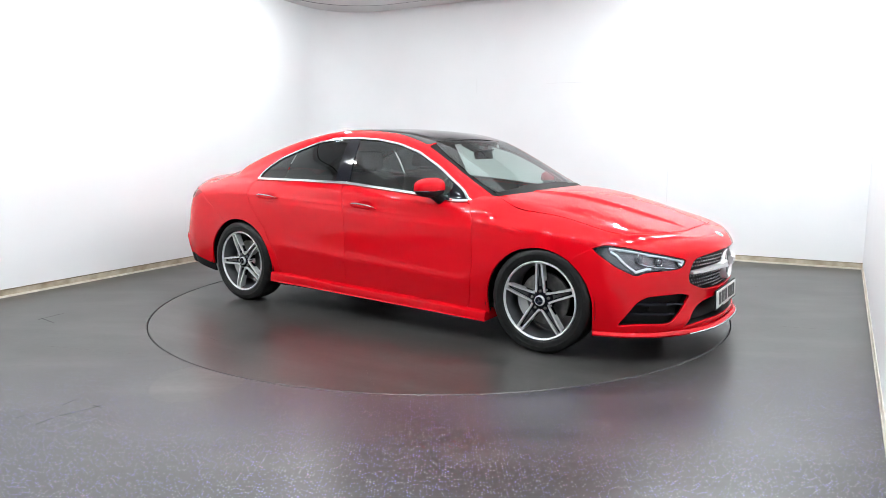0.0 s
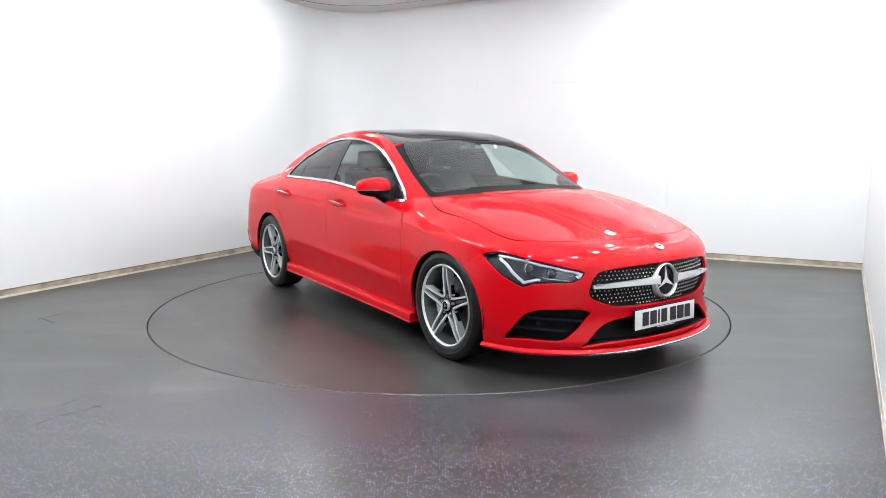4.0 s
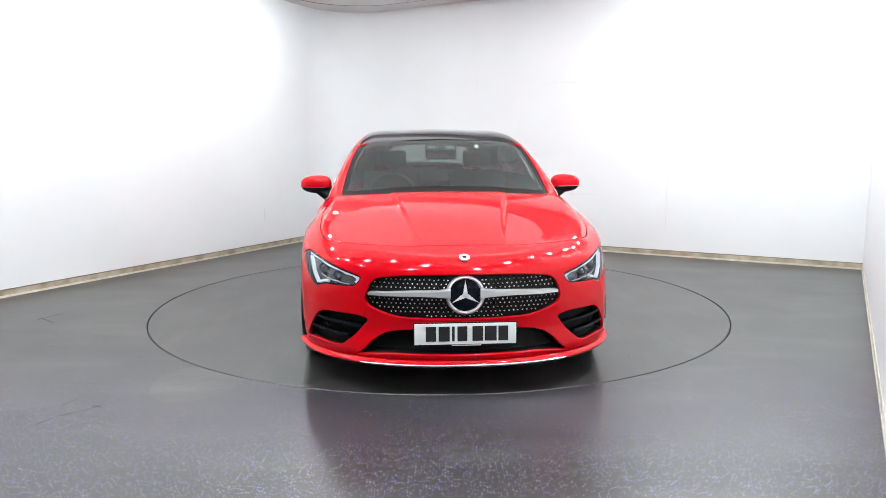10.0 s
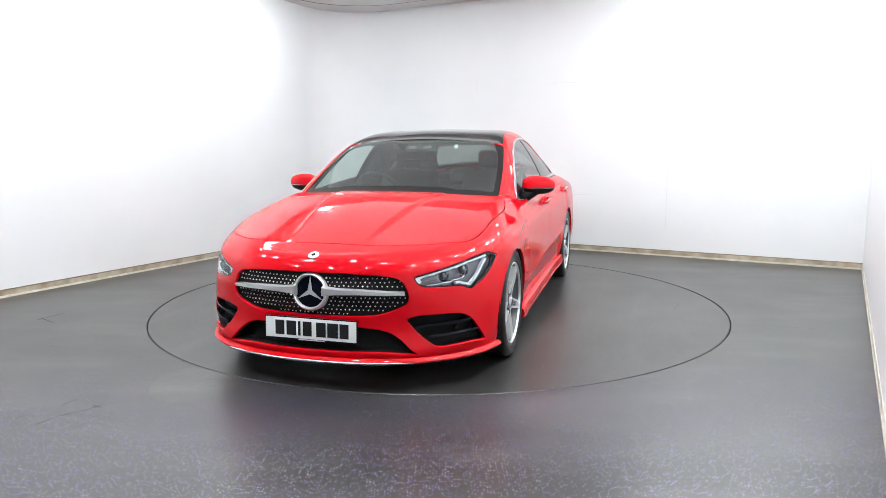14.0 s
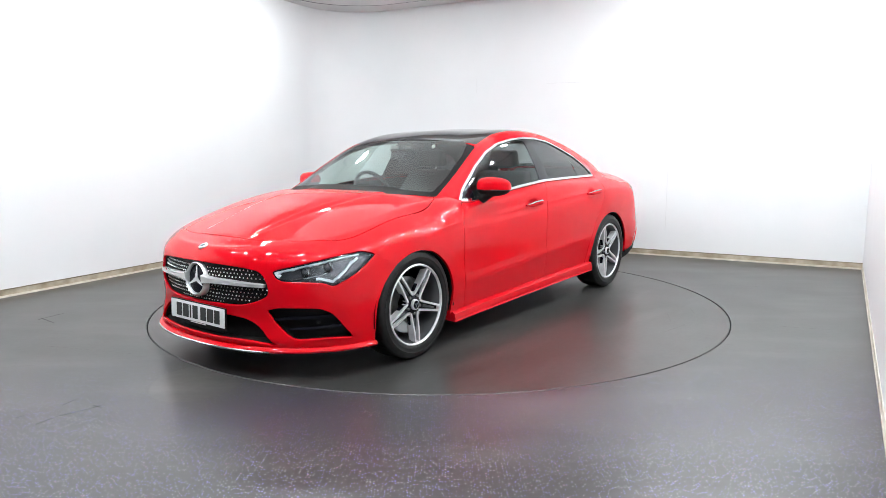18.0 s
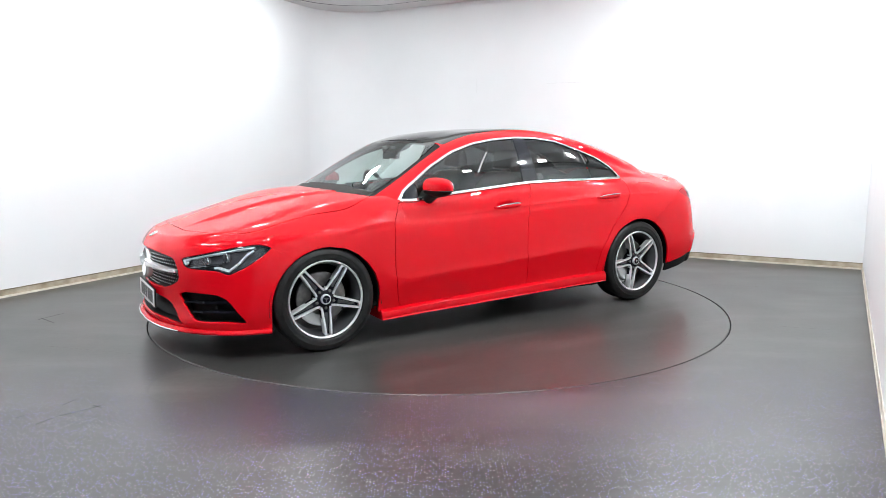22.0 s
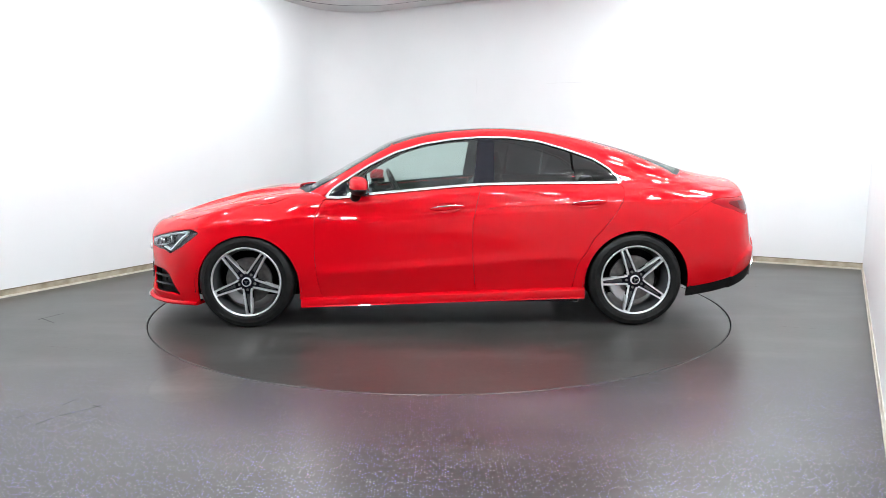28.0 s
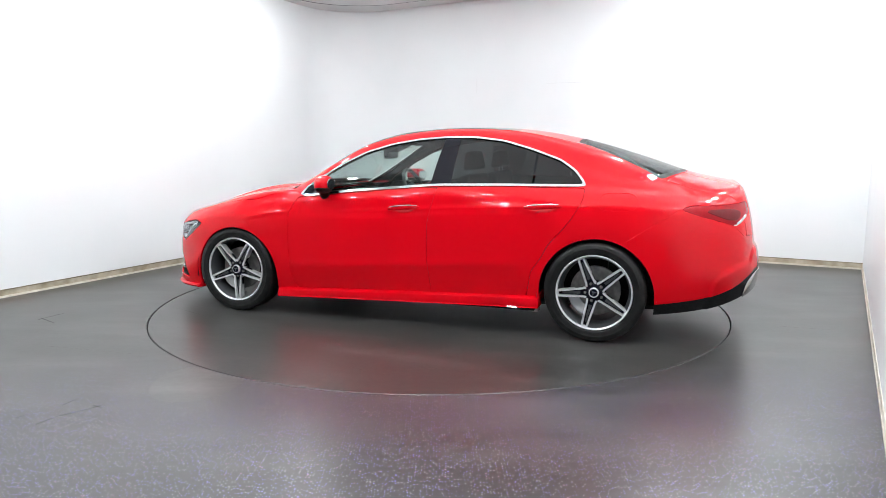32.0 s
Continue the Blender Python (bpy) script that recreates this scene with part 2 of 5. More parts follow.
for a, b in (((-2.971, -0.627), (-2.89, -0.434)), ((-2.966, -0.592), (-2.80, -0.729)), ((-1.996, -2.53), (-1.959, -2.475)), ((-1.857, -2.605), (-1.81, -2.511)), ((-1.81, -2.511), (-1.693, -2.398)),
             ((-1.693, -2.398), (-1.67, -2.361)), ((-1.708, -2.368), (-1.652, -2.398)), ((-1.862, -2.366), (-1.836, -2.281))):
    tagged(scratch(a, b, 0.007, None, "floor_seam", GAP), "short dark cut line in the vinyl floor", "floor seam", "", "structure")
for a, b in (((1.801, -1.321), (1.888, -1.373)), ((1.61, -1.469), (1.744, -1.371)), ((-2.6, -1.3), (-1.9, -1.5)), ((-3.0, -1.9), (-2.3, -1.7)), ((2.4, -0.9), (2.7, -1.0)), ((2.5, 0.6), (2.9, 0.5))):
    tagged(scratch(a, b, 0.008, None, "floor_scuff", SCUFF), "pale scuff on the vinyl floor", "floor scuff", "", "structure")

# ---- ceiling: a flat board whose edge stops short of the walls, with a dark shadow line ----
bm = bmesh.new()
bmesh.ops.create_grid(bm, x_segments=1, y_segments=1, size=12, matrix=Matrix.Translation((0, -1, HEIGHT + 0.012)))
tagged(part("ceiling", bm, CEIL, flat=True), "flat off-white ceiling board with a shadow line", "ceiling", "", "structure")


def ceiling_panel(m):
    thing = new("ceiling_light")
    box("frame", -0.09, 0.09, -0.09, 0.09, -0.02, 0.0, WHITE, thing)
    box("diffuser", -0.075, 0.075, -0.075, 0.075, -0.052, -0.018, LED, thing, bevel=0.006)
    thing.matrix_basis = m
    return tagged(thing, "small square white ceiling light, out of view, some added for even walls", "ceiling light", "ceiling lights")


U = (CORNER_R - CORNER_L).normalized()
V = Vector((-U.y, U.x))


def dropped_board():
    """The lower ceiling board: a rounded rectangle that leaves a dark shadow line before the walls."""
    u0, u1, v0, v1, r = -3.12, 2.80, -6.2, 2.865, 0.86
    line = []
    for cu, cv, a0 in ((u0 + r, v1 - r, 180), (u1 - r, v1 - r, 90), (u1 - r, v0 + r, 0), (u0 + r, v0 + r, -90)):
        for k in range(13):
            a = radians(a0 - 90 * k / 12)
            q = U * (cu + r * math.cos(a)) + V * (cv + r * math.sin(a))
            line.append((q.x, q.y))
    tagged(part("ceiling_board", prism_plain(line, HEIGHT - 0.012, HEIGHT + 0.006), CEIL, flat=True), "dropped ceiling board with rounded corners", "ceiling", "", "structure")
    # near-black strip: the gap's shade is put into its colour
    edge = [(x * 1.016, y * 1.016) for x, y in line]
    tagged(part("trim", prism_plain(edge, HEIGHT - 0.004, HEIGHT + 0.008), GAP, flat=True), "thin dark strip in place of the shadow gap round the ceiling board", "trim", "", "structure")


def prism_plain(line, z0, z1):
    bm = bmesh.new()
    lo = [bm.verts.new((x, y, z0)) for x, y in line]
    hi = [bm.verts.new((x, y, z1)) for x, y in line]
    bm.faces.new(lo)
    bm.faces.new(hi)
    for i in range(len(line)):
        j = (i + 1) % len(line)
        bm.faces.new((lo[i], lo[j], hi[j], hi[i]))
    bmesh.ops.recalc_face_normals(bm, faces=bm.faces)
    return bm


dropped_board()
# a broad soft light ceiling over the turntable, and small lamps before it
soft = new("light_ceiling")
box("frame", -2.33, 2.33, -2.63, 2.03, -0.03, 0.0, WHITE, soft)
box("diffuser", -2.3, 2.3, -2.6, 2.0, -0.034, -0.029, SOFT, soft, bevel=0)
soft.matrix_basis = pose(0, 0, HEIGHT - 0.013, 0, 0, math.degrees(math.atan2(U.y, U.x)))
tagged(soft, "broad soft white light ceiling over the turntable", "ceiling light")
# lamps out of view; several by the walls added to even out their brightness
LAMP_PLACES = [(-2.42, -1.6), (-2.45, -0.3), (-2.3, -3.0), (-2.6, 1.2), (2.35, 2.3), (1.45, 2.42), (2.62, 1.4), (2.62, 0.9), (2.62, 0.0), (2.62, -0.9), (2.58, -1.9), (2.55, -2.9), (-1.7, -3.1), (-0.7, -3.0), (0.3, -3.0), (1.3, -3.1), (-1.2, -4.3), (0.0, -4.3), (1.2, -4.3)]
first = None
for u, v in LAMP_PLACES:
    q = U * u + V * v
    m = pose(q.x, q.y, HEIGHT - 0.013, 0, 0, math.degrees(math.atan2(U.y, U.x)))
    first = ceiling_panel(m) if first is None else copy_thing(first, m) and first


# ---- the car's outer skin: sections lofted along the car (X forward, Y to its left, Z up) ----
def curve(*knots):
    """A smooth function through (x, y) knots, straight on beyond its ends."""
    xs = np.array([k[0] for k in knots], float)
    ys = np.array([k[1] for k in knots], float)
    if xs[0] > xs[-1]:
        xs, ys = xs[::-1], ys[::-1]
    h, d = np.diff(xs), np.diff(ys) / np.diff(xs)
    m = np.empty_like(ys)
    m[0], m[-1] = d[0], d[-1]
    m[1:-1] = (d[:-1] * h[1:] + d[1:] * h[:-1]) / (h[1:] + h[:-1])

    def f(x):
        x = np.asarray(x, float)
        i = np.clip(np.searchsorted(xs, x) - 1, 0, len(h) - 1)
        u = (x - xs[i]) / h[i]
        v = np.clip(u, 0, 1)
        a, b = 2 * v**3 - 3 * v**2 + 1, v**3 - 2 * v**2 + v
        y = a * ys[i] + b * h[i] * m[i] + (1 - a) * ys[i + 1] + (v**3 - v**2) * h[i] * m[i + 1]
        return y + np.where(u < 0, u * h[i] * m[i], 0) + np.where(u > 1, (u - 1) * h[i] * m[i + 1], 0)
    return f


def smooth(a, b, x):
    u = np.clip((x - a) / (b - a), 0, 1)
    return u * u * (3 - 2 * u)


# heights of bonnet and boot along the centre, and their fall towards the sides
HOOD_Z = curve((2.3, 0.655), (2.185, 0.70), (2.05, 0.755), (1.9, 0.803), (1.68, 0.868), (1.46, 0.922), (1.23, 0.957), (1.0, 0.975), (0.75, 0.98))
HOOD_FALL = curve((2.2, 0.05), (1.9, 0.065), (1.5, 0.06), (1.1, 0.04), (0.8, 0.03))
HOOD_CREASE = curve((2.2, 0.2), (1.9, 0.235), (1.5, 0.30), (1.1, 0.36))
ROOF_Z = curve((1.2, 0.86), (1.08, 0.928), (0.9, 1.028), (0.6, 1.193), (0.37, 1.313), (0.15, 1.372), (-0.1, 1.397), (-0.33, 1.408), (-0.56, 1.404), (-0.75, 1.388),
               (-1.01, 1.348), (-1.25, 1.295), (-1.48, 1.226), (-1.75, 1.135))
BOOT_Z = curve((-1.6, 1.185), (-1.75, 1.135), (-1.92, 1.08), (-2.06, 1.048), (-2.2, 1.022), (-2.3, 1.008), (-2.36, 0.999), (-2.45, 0.97))
BOOT_FALL = curve((-1.6, 0.11), (-1.75, 0.095), (-1.95, 0.085), (-2.1, 0.065), (-2.3, 0.035))
RING_Y = curve((1.3, 0.915), (0.85, 0.899), (0.2, 0.892), (-0.5, 0.894), (-1.0, 0.902), (-1.4, 0.910), (-1.75, 0.90))
BELT_Y = curve((1.15, 0.70), (0.95, 0.765), (0.81, 0.803), (0.46, 0.822), (0.0, 0.826), (-0.4, 0.818), (-0.8, 0.797), (-1.27, 0.756), (-1.5, 0.735), (-1.75, 0.71))
BELT_Z = curve((1.15, 0.86), (0.95, 0.895), (0.81, 0.915), (0.46, 0.938), (-0.08, 0.982), (-0.3, 0.996), (-0.7, 1.004), (-1.27, 1.008), (-1.5, 1.0), (-1.75, 0.972))
RAIL_Y = curve((1.15, 0.67), (0.95, 0.74), (0.81, 0.785), (0.6, 0.742), (0.32, 0.68), (0.12, 0.645), (-0.28, 0.612), (-0.69, 0.603), (-0.89, 0.617), (-1.1, 0.642),
               (-1.3, 0.662), (-1.5, 0.673), (-1.75, 0.672))
RAIL_Z = curve((1.15, 0.87), (0.95, 0.915), (0.81, 0.945), (0.6, 1.078), (0.32, 1.22), (0.12, 1.279), (-0.08, 1.312), (-0.28, 1.327), (-0.48, 1.325), (-0.69, 1.303),
               (-0.89, 1.250), (-1.1, 1.180), (-1.3, 1.108), (-1.5, 1.052), (-1.75, 1.0))
RAIL_UP = curve((1.1, 0.42), (0.6, 0.5), (0.3, 0.58), (0.0, 0.66), (-1.0, 0.62), (-1.27, 0.58), (-1.5, 0.5), (-1.75, 0.35))
LINE_Z = curve((1.3, 0.765), (0.71, 0.79), (0.32, 0.803), (-0.23, 0.838), (-0.85, 0.868), (-1.3, 0.885), (-1.75, 0.885))
# how far each level of the side stands in from the ring, and its height: round the nose by angle, round the tail by angle
NOSE_D = [curve(*zip((0, 25, 50, 70, 90), k)) for k in (
    (0.03, 0.03, 0.02, 0.02, 0.045), (0.0, 0.0, 0.0, 0.002, 0.015), (0.030, 0.026, 0.010, 0.0, 0.0), (0.022, 0.020, 0.014, 0.006, 0.0),
    (0.006, 0.012, 0.022, 0.02, 0.006), (0.022, 0.030, 0.046, 0.052, 0.022), (0.080, 0.092, 0.120, 0.135, 0.085))]
NOSE_Z = [curve(*zip((0, 25, 50, 70, 90), k)) for k in (
    (0.165, 0.165, 0.165, 0.165, 0.17), (0.21, 0.21, 0.22, 0.26, 0.32), (0.32, 0.32, 0.33, 0.38, 0.46), (0.42, 0.42, 0.44, 0.50, 0.60),
    (0.53, 0.535, 0.55, 0.61, 0.71), (0.632, 0.642, 0.658, 0.70, 0.765), (0.70, 0.71, 0.73, 0.775, 0.835))]
TAIL_D = [curve(*zip((0, 30, 60, 90), k)) for k in (
    (0.05, 0.05, 0.05, 0.045), (0.015, 0.015, 0.02, 0.015), (0.0, 0.0, 0.0, 0.0), (0.03, 0.025, 0.012, 0.0),
    (0.06, 0.055, 0.035, 0.004), (0.10, 0.095, 0.08, 0.03), (0.14, 0.145, 0.16, 0.115))]
TAIL_Z = [curve(*zip((0, 30, 60, 90), k)) for k in (
    (0.24, 0.24, 0.22, 0.17), (0.38, 0.38, 0.36, 0.32), (0.50, 0.50, 0.48, 0.46), (0.63, 0.63, 0.62, 0.60),
    (0.78, 0.78, 0.77, 0.76), (0.90, 0.895, 0.89, 0.885), (0.985, 0.97, 0.95, 0.935))]
NOSE_X, NOSE_A = 1.25, 1.020
TAIL_X, TAIL_A, TAIL_N = -1.75, 0.617, 3.1


def hood_z(x, y):
    y = np.abs(y)
    dome = 0.018 * (1 - smooth(-0.012, 0.030, y - HOOD_CREASE(x))) * smooth(2.15, 1.7, x) * (0.4 + 0.6 * smooth(1.0, 1.35, x))
    return HOOD_Z(x) - 0.008 * smooth(2.15, 1.7, x) - HOOD_FALL(x) * (y / 0.75) ** 2.3 + dome


def boot_z(x, y):
    return BOOT_Z(x) - BOOT_FALL(x) * (np.abs(y) / 0.6) ** 2.2


def through_points(pts, per):
    """A smooth line through section points, with the given number of steps for each span."""
    pts = np.asarray(pts, float)
    last = len(pts)
    if abs(pts[-1][1]) < 1e-9:
        pts = np.concatenate([pts, pts[-2:-1] * (1, -1, 1)])
    t = np.concatenate([[0], np.cumsum(np.maximum(np.linalg.norm(np.diff(pts, axis=0), axis=1), 1e-4) ** 0.5)])
    fs = [curve(*zip(t, pts[:, i])) for i in range(3)]
    ts = np.concatenate([np.linspace(t[i], t[i + 1], n, endpoint=False) for i, n in enumerate(per)] + [t[last - 1:last]])
    return np.stack([f(ts) for f in fs], 1)


SIDE_STEPS = [5, 8, 8, 8, 8, 8]
UP_STEPS = [6, 8, 10, 16, 20, 14]


def nose_station(a):
    """Section at angle a (0 at the nose's middle, 90 at the side)."""
    c, s = math.cos(radians(a)), math.sin(radians(a))
    o = np.array([NOSE_X + NOSE_A * abs(c) ** (2 / 3.4), RING_Y(NOSE_X) * abs(s) ** (2 / 2.0)])
    return fan(o, np.array([NOSE_X + 0.62 * c, 0.0]), [f(a) for f in NOSE_D], [f(a) for f in NOSE_Z], hood_z)


def tail_station(a):
    c, s = math.cos(radians(a)), math.sin(radians(a))
    o = np.array([TAIL_X - TAIL_A * abs(c) ** (2 / TAIL_N), RING_Y(TAIL_X) * abs(s) ** (2 / TAIL_N)])
    return fan(o, np.array([TAIL_X - 0.25 * c, 0.0]), [f(a) for f in TAIL_D], [f(a) for f in TAIL_Z], boot_z)


def fan(o, c, ds, zs, height):
    way = c - o
    way /= np.linalg.norm(way)
    pts = [(*(o + way * d), z) for d, z in zip(ds, zs)]
    q = o + way * ds[-1]
    for g in (0.1, 0.24, 0.42, 0.6, 0.8, 1.0):
        r = q + (c - q) * g
        pts.append((r[0], r[1], float(height(*r))))
    return np.array(pts)


def side_points(x):
    d = [0.045, 0.015, 0.0, 0.0, 0.006, 0.022, 0.0]
    line = float(LINE_Z(x))
    z = [0.17, 0.32, 0.46, 0.60, line - 0.055, line, 0.0]
    k = smooth(1.1, 0.75, x) * smooth(-1.1, -0.8, x)
    low = 0.385 + 0.062 * (0.83 - x)
    for i, (a, b) in enumerate(((0.05, 0.17), (0.009, low - 0.045), (0.0, low), (0.004, low + 0.06))):
        d[i], z[i] = d[i] + (a - d[i]) * k, z[i] + (b - z[i]) * k
    if x < -0.8:
        k = smooth(-0.8, TAIL_X, x)
        d = [p + (f(90) - p) * k for p, f in zip(d, TAIL_D)]
        z = [p + (f(90) - p) * k for p, f in zip(z, TAIL_Z)]
    y = float(RING_Y(x))
    return [(x, y - a, b) for a, b in zip(d, z)][:6]


def hood_station(x):
    """From the front axle back to the windscreen."""
    k = smooth(NOSE_X, 0.9, x)
    pts = side_points(x)
    pts.append((x, float(RING_Y(x)) - (0.085 - 0.031 * k), 0.835 + 0.033 * k))
    y6 = pts[-1][1]
    for g in (0.1, 0.24, 0.42, 0.6, 0.8, 1.0):
        pts.append((x, y6 * (1 - g), float(hood_z(x, y6 * (1 - g)))))
    return np.array(pts)


def cabin_upper(x):
    yb, zb, y1, z1, zc, u = (float(f(x)) for f in (BELT_Y, BELT_Z, RAIL_Y, RAIL_Z, ROOF_Z, RAIL_UP))
    gl = max(0.0, z1 - zb)
    return [(x, yb, zb), (x, (yb + y1) / 2 + 0.05 * gl, (zb + z1) / 2), (x, y1, z1), (x, y1 - 0.08, z1 + u * (zc - z1)),
            (x, (y1 - 0.08) * 0.5, zc - 0.10 * (zc - z1)), (x, 0.0, zc)]


def cabin_station(x):
    pts = side_points(x)
    up = cabin_upper(x)
    s6, b = np.array(pts[5]), np.array(up[0])
    m = s6 * 0.42 + b * 0.58
    k = smooth(-1.2, TAIL_X, x)
    pts.append((x, m[1] + 0.012 + 0.02 * k, m[2] + 0.004))
    return np.array(pts + up)


def skin():
    """The half skin: grids of the nose and bonnet, of the cabin and tail, and of the screen's foot."""
    front = [nose_station(a) for a in np.linspace(0, 90, 92)] + [hood_station(x) for x in np.linspace(NOSE_X, 0.8, 24)[1:]]
    rear = [cabin_station(x) for x in np.linspace(0.8, TAIL_X, 128)] + [tail_station(a) for a in np.linspace(90, 0, 90)[1:]]
    foot = [np.array(cabin_upper(x)) for x in np.linspace(1.16, 0.8, 19)]
    per = SIDE_STEPS + UP_STEPS
    out = []
    for rows, steps in ((front, per), (rear, per), (foot, UP_STEPS[1:])):
        g = np.array([through_points(r, steps) for r in rows])
        out.append(g)
    # the bonnet lies exactly on its height field
    c = sum(SIDE_STEPS) + UP_STEPS[0]
    g = out[0]
    w = np.clip((np.arange(g.shape[1]) - c) / UP_STEPS[1], 0, 1)
    w = w * w * (3 - 2 * w)
    g[:, c:, 2] += (hood_z(g[:, c:, 0], g[:, c:, 1]) - g[:, c:, 2]) * w[c:]
    out[0] = wing_crease(out[0])
    out[1] = creased(evened(out[1]))
    return out


WING_LINE = curve((1.30, 0.718), (1.20, 0.746), (1.08, 0.769), (0.954, 0.780), (0.80, 0.787))


def wing_crease(g):
    """A crease over the rear half of the front wheel arch that runs out towards the door."""
    n = grid_normals(g)
    x, z = g[..., 0], g[..., 2]
    d = z - WING_LINE(x)
    ridge = np.where(d > 0, np.clip(1 - d / 0.045, 0, 1) ** 1.6, np.clip(1 + d / 0.030, 0, 1) ** 1.2)
    side = np.arange(g.shape[1])[None, :] < sum(SIDE_STEPS) + 3
    return g + n * (0.0075 * ridge * smooth(1.30, 1.16, x) * (1 - 0.8 * smooth(0.98, 0.82, x)) * side)[..., None]


TAIL_BULGE = [(-1.19, 0.20), (-1.213, 0.385), (-1.222, 0.443), (-1.279, 0.485), (-1.424, 0.528), (-1.652, 0.548), (-1.78, 0.62), (-3.0, 0.62), (-3.0, 0.20)]


def creased(g):
    """A fine shoulder crease through the doors, and the raised lower corner of the rear bumper."""
    n = grid_normals(g)
    x, y, z = g[..., 0], g[..., 1], g[..., 2]
    ridge = np.clip(1 - np.abs(z - LINE_Z(x)) / 0.032, 0, 1) ** 1.5 * smooth(0.7, 0.1, x) * smooth(-1.72, -1.5, x) * 0.0055
    for hx, hz in ((-0.038, 0.838), (-1.018, 0.870)):
        r = np.hypot((x - hx) / 0.105, (z - hz) / 0.034)
        ridge = ridge - 0.016 * smooth(1.0, 0.35, r)
    d = inside_of(TAIL_BULGE, (x + y).ravel(), z.ravel()).reshape(x.shape)
    ridge = ridge + 0.012 * smooth(0.006, -0.016, d) * smooth(-1.85, -2.0, x)
    return g + n * ridge[..., None]


def evened(g):
    """Evens out the rear quarter along the car, with the far half mirrored beyond the middle of the tail."""
    n, k = len(g), 12
    w = np.exp(-0.5 * (np.arange(-k, k + 1) / 4.5) ** 2)
    w /= w.sum()
    padded = np.concatenate([g, g[-2:-2 - k:-1] * (1, -1, 1)])
    soft = g.copy()
    for i in range(k, n):
        soft[i] = (padded[i - k:i + k + 1] * w[:, None, None]).sum(0)
    a = smooth(-0.95, -1.2, g[:, :1, 0])[:, :, None] * smooth(0.0, 0.25, np.arange(g.shape[1]) / g.shape[1] - 0.1)[None, :, None]
    return g + (soft - g) * a


# ---- cutting the skin into panels ----
class Skin:
    """A piece of skin: points, their outward normals and faces."""

    def __init__(self, v, n, f):
        self.v, self.n, self.f = np.asarray(v, float).reshape(-1, 3), np.asarray(n, float).reshape(-1, 3), f

    def keep(self, dist):
        """The part where dist <= 0, cut cleanly along dist = 0."""
        vs, ns, fs, made, old = [], [], [], {}, {}

        def corner(i):
            if i not in old:
                old[i] = len(vs)
                vs.append(self.v[i])
                ns.append(self.n[i])
            return old[i]

        def between(i, j):
            key = (i, j) if i < j else (j, i)
            if key not in made:
                a, b = key
                u = dist[a] / (dist[a] - dist[b])
                made[key] = len(vs)
                vs.append(self.v[a] + (self.v[b] - self.v[a]) * u)
                ns.append(self.n[a] + (self.n[b] - self.n[a]) * u)
            return made[key]

        inside = (dist <= 0).tolist()
        for f in self.f:
            k = [inside[i] for i in f]
            if all(k):
                fs.append(tuple(corner(i) for i in f))
            elif any(k):
                poly = []
                for a, b, ka, kb in zip(f, f[1:] + f[:1], k, k[1:] + k[:1]):
                    if ka:
                        poly.append(corner(a))
                    if ka != kb:
                        poly.append(between(a, b))
                if len(poly) > 2:
                    fs.append(tuple(poly))
        return Skin(vs, ns, fs) if fs else Skin(np.zeros((0, 3)), np.zeros((0, 3)), [])

    def split(self, dist, gap=0.0):
        """(inside, outside) of a region, with a shut line of the given width between them."""
        return self.keep(dist + gap / 2), self.keep(gap / 2 - dist)

    def moved(self, depth):
        return Skin(self.v - self.n * depth, self.n, self.f)


def join_skins(parts):
    """Welds pieces of skin whose edges meet."""
    seen, vs, ns, fs = {}, [], [], []
    for s in parts:
        idx = []
        for v, n in zip(s.v, s.n):
            key = tuple(np.round(v, 5))
            if key in seen:
                ns[seen[key]] = ns[seen[key]] + n
            else:
                seen[key] = len(vs)
                vs.append(v)
                ns.append(n)
            idx.append(seen[key])
        for f in s.f:
            g = []
            for i in f:
                if idx[i] not in g:
                    g.append(idx[i])
            if len(g) > 2:
                fs.append(tuple(g))
    ns = np.array(ns)
    ns /= np.maximum(np.linalg.norm(ns, axis=1, keepdims=True), 1e-9)
    return Skin(vs, ns, fs)


def rounded(points, times=2, ratio=0.2):
    """A closed outline with its corners cut round."""
    p = np.asarray(points, float)
    for _ in range(times):
        q = np.roll(p, -1, axis=0)
        p = np.stack([p + (q - p) * ratio, p + (q - p) * (1 - ratio)], 1).reshape(-1, 2)
    return p


def inside_of(points, a, b):
    """Distance of the places (a, b) from a closed outline, negative inside."""
    p = np.asarray(points, float)
    q = np.roll(p, -1, axis=0)
    x = np.stack([a, b], 1)
    best = np.full(len(x), 1e9)
    odd = np.zeros(len(x), bool)
    for (ax, ay), (bx, by) in zip(p, q):
        dx, dy = bx - ax, by - ay
        u = np.clip(((x[:, 0] - ax) * dx + (x[:, 1] - ay) * dy) / max(dx * dx + dy * dy, 1e-12), 0, 1)
        best = np.minimum(best, np.hypot(x[:, 0] - ax - u * dx, x[:, 1] - ay - u * dy))
        if ay != by:
            hit = ((ay > x[:, 1]) != (by > x[:, 1])) & (x[:, 0] < dx * (x[:, 1] - ay) / (by - ay) + ax)
            odd ^= hit
    return np.where(odd, -best, best)


def side_view(s, points):
    return inside_of(points, s.v[:, 0], s.v[:, 2])


def top_view(s, points):
    return inside_of(points, s.v[:, 0], s.v[:, 1])


def front_view(s, points):
    return np.maximum(inside_of(points, s.v[:, 1], s.v[:, 2]), 1.5 - s.v[:, 0])


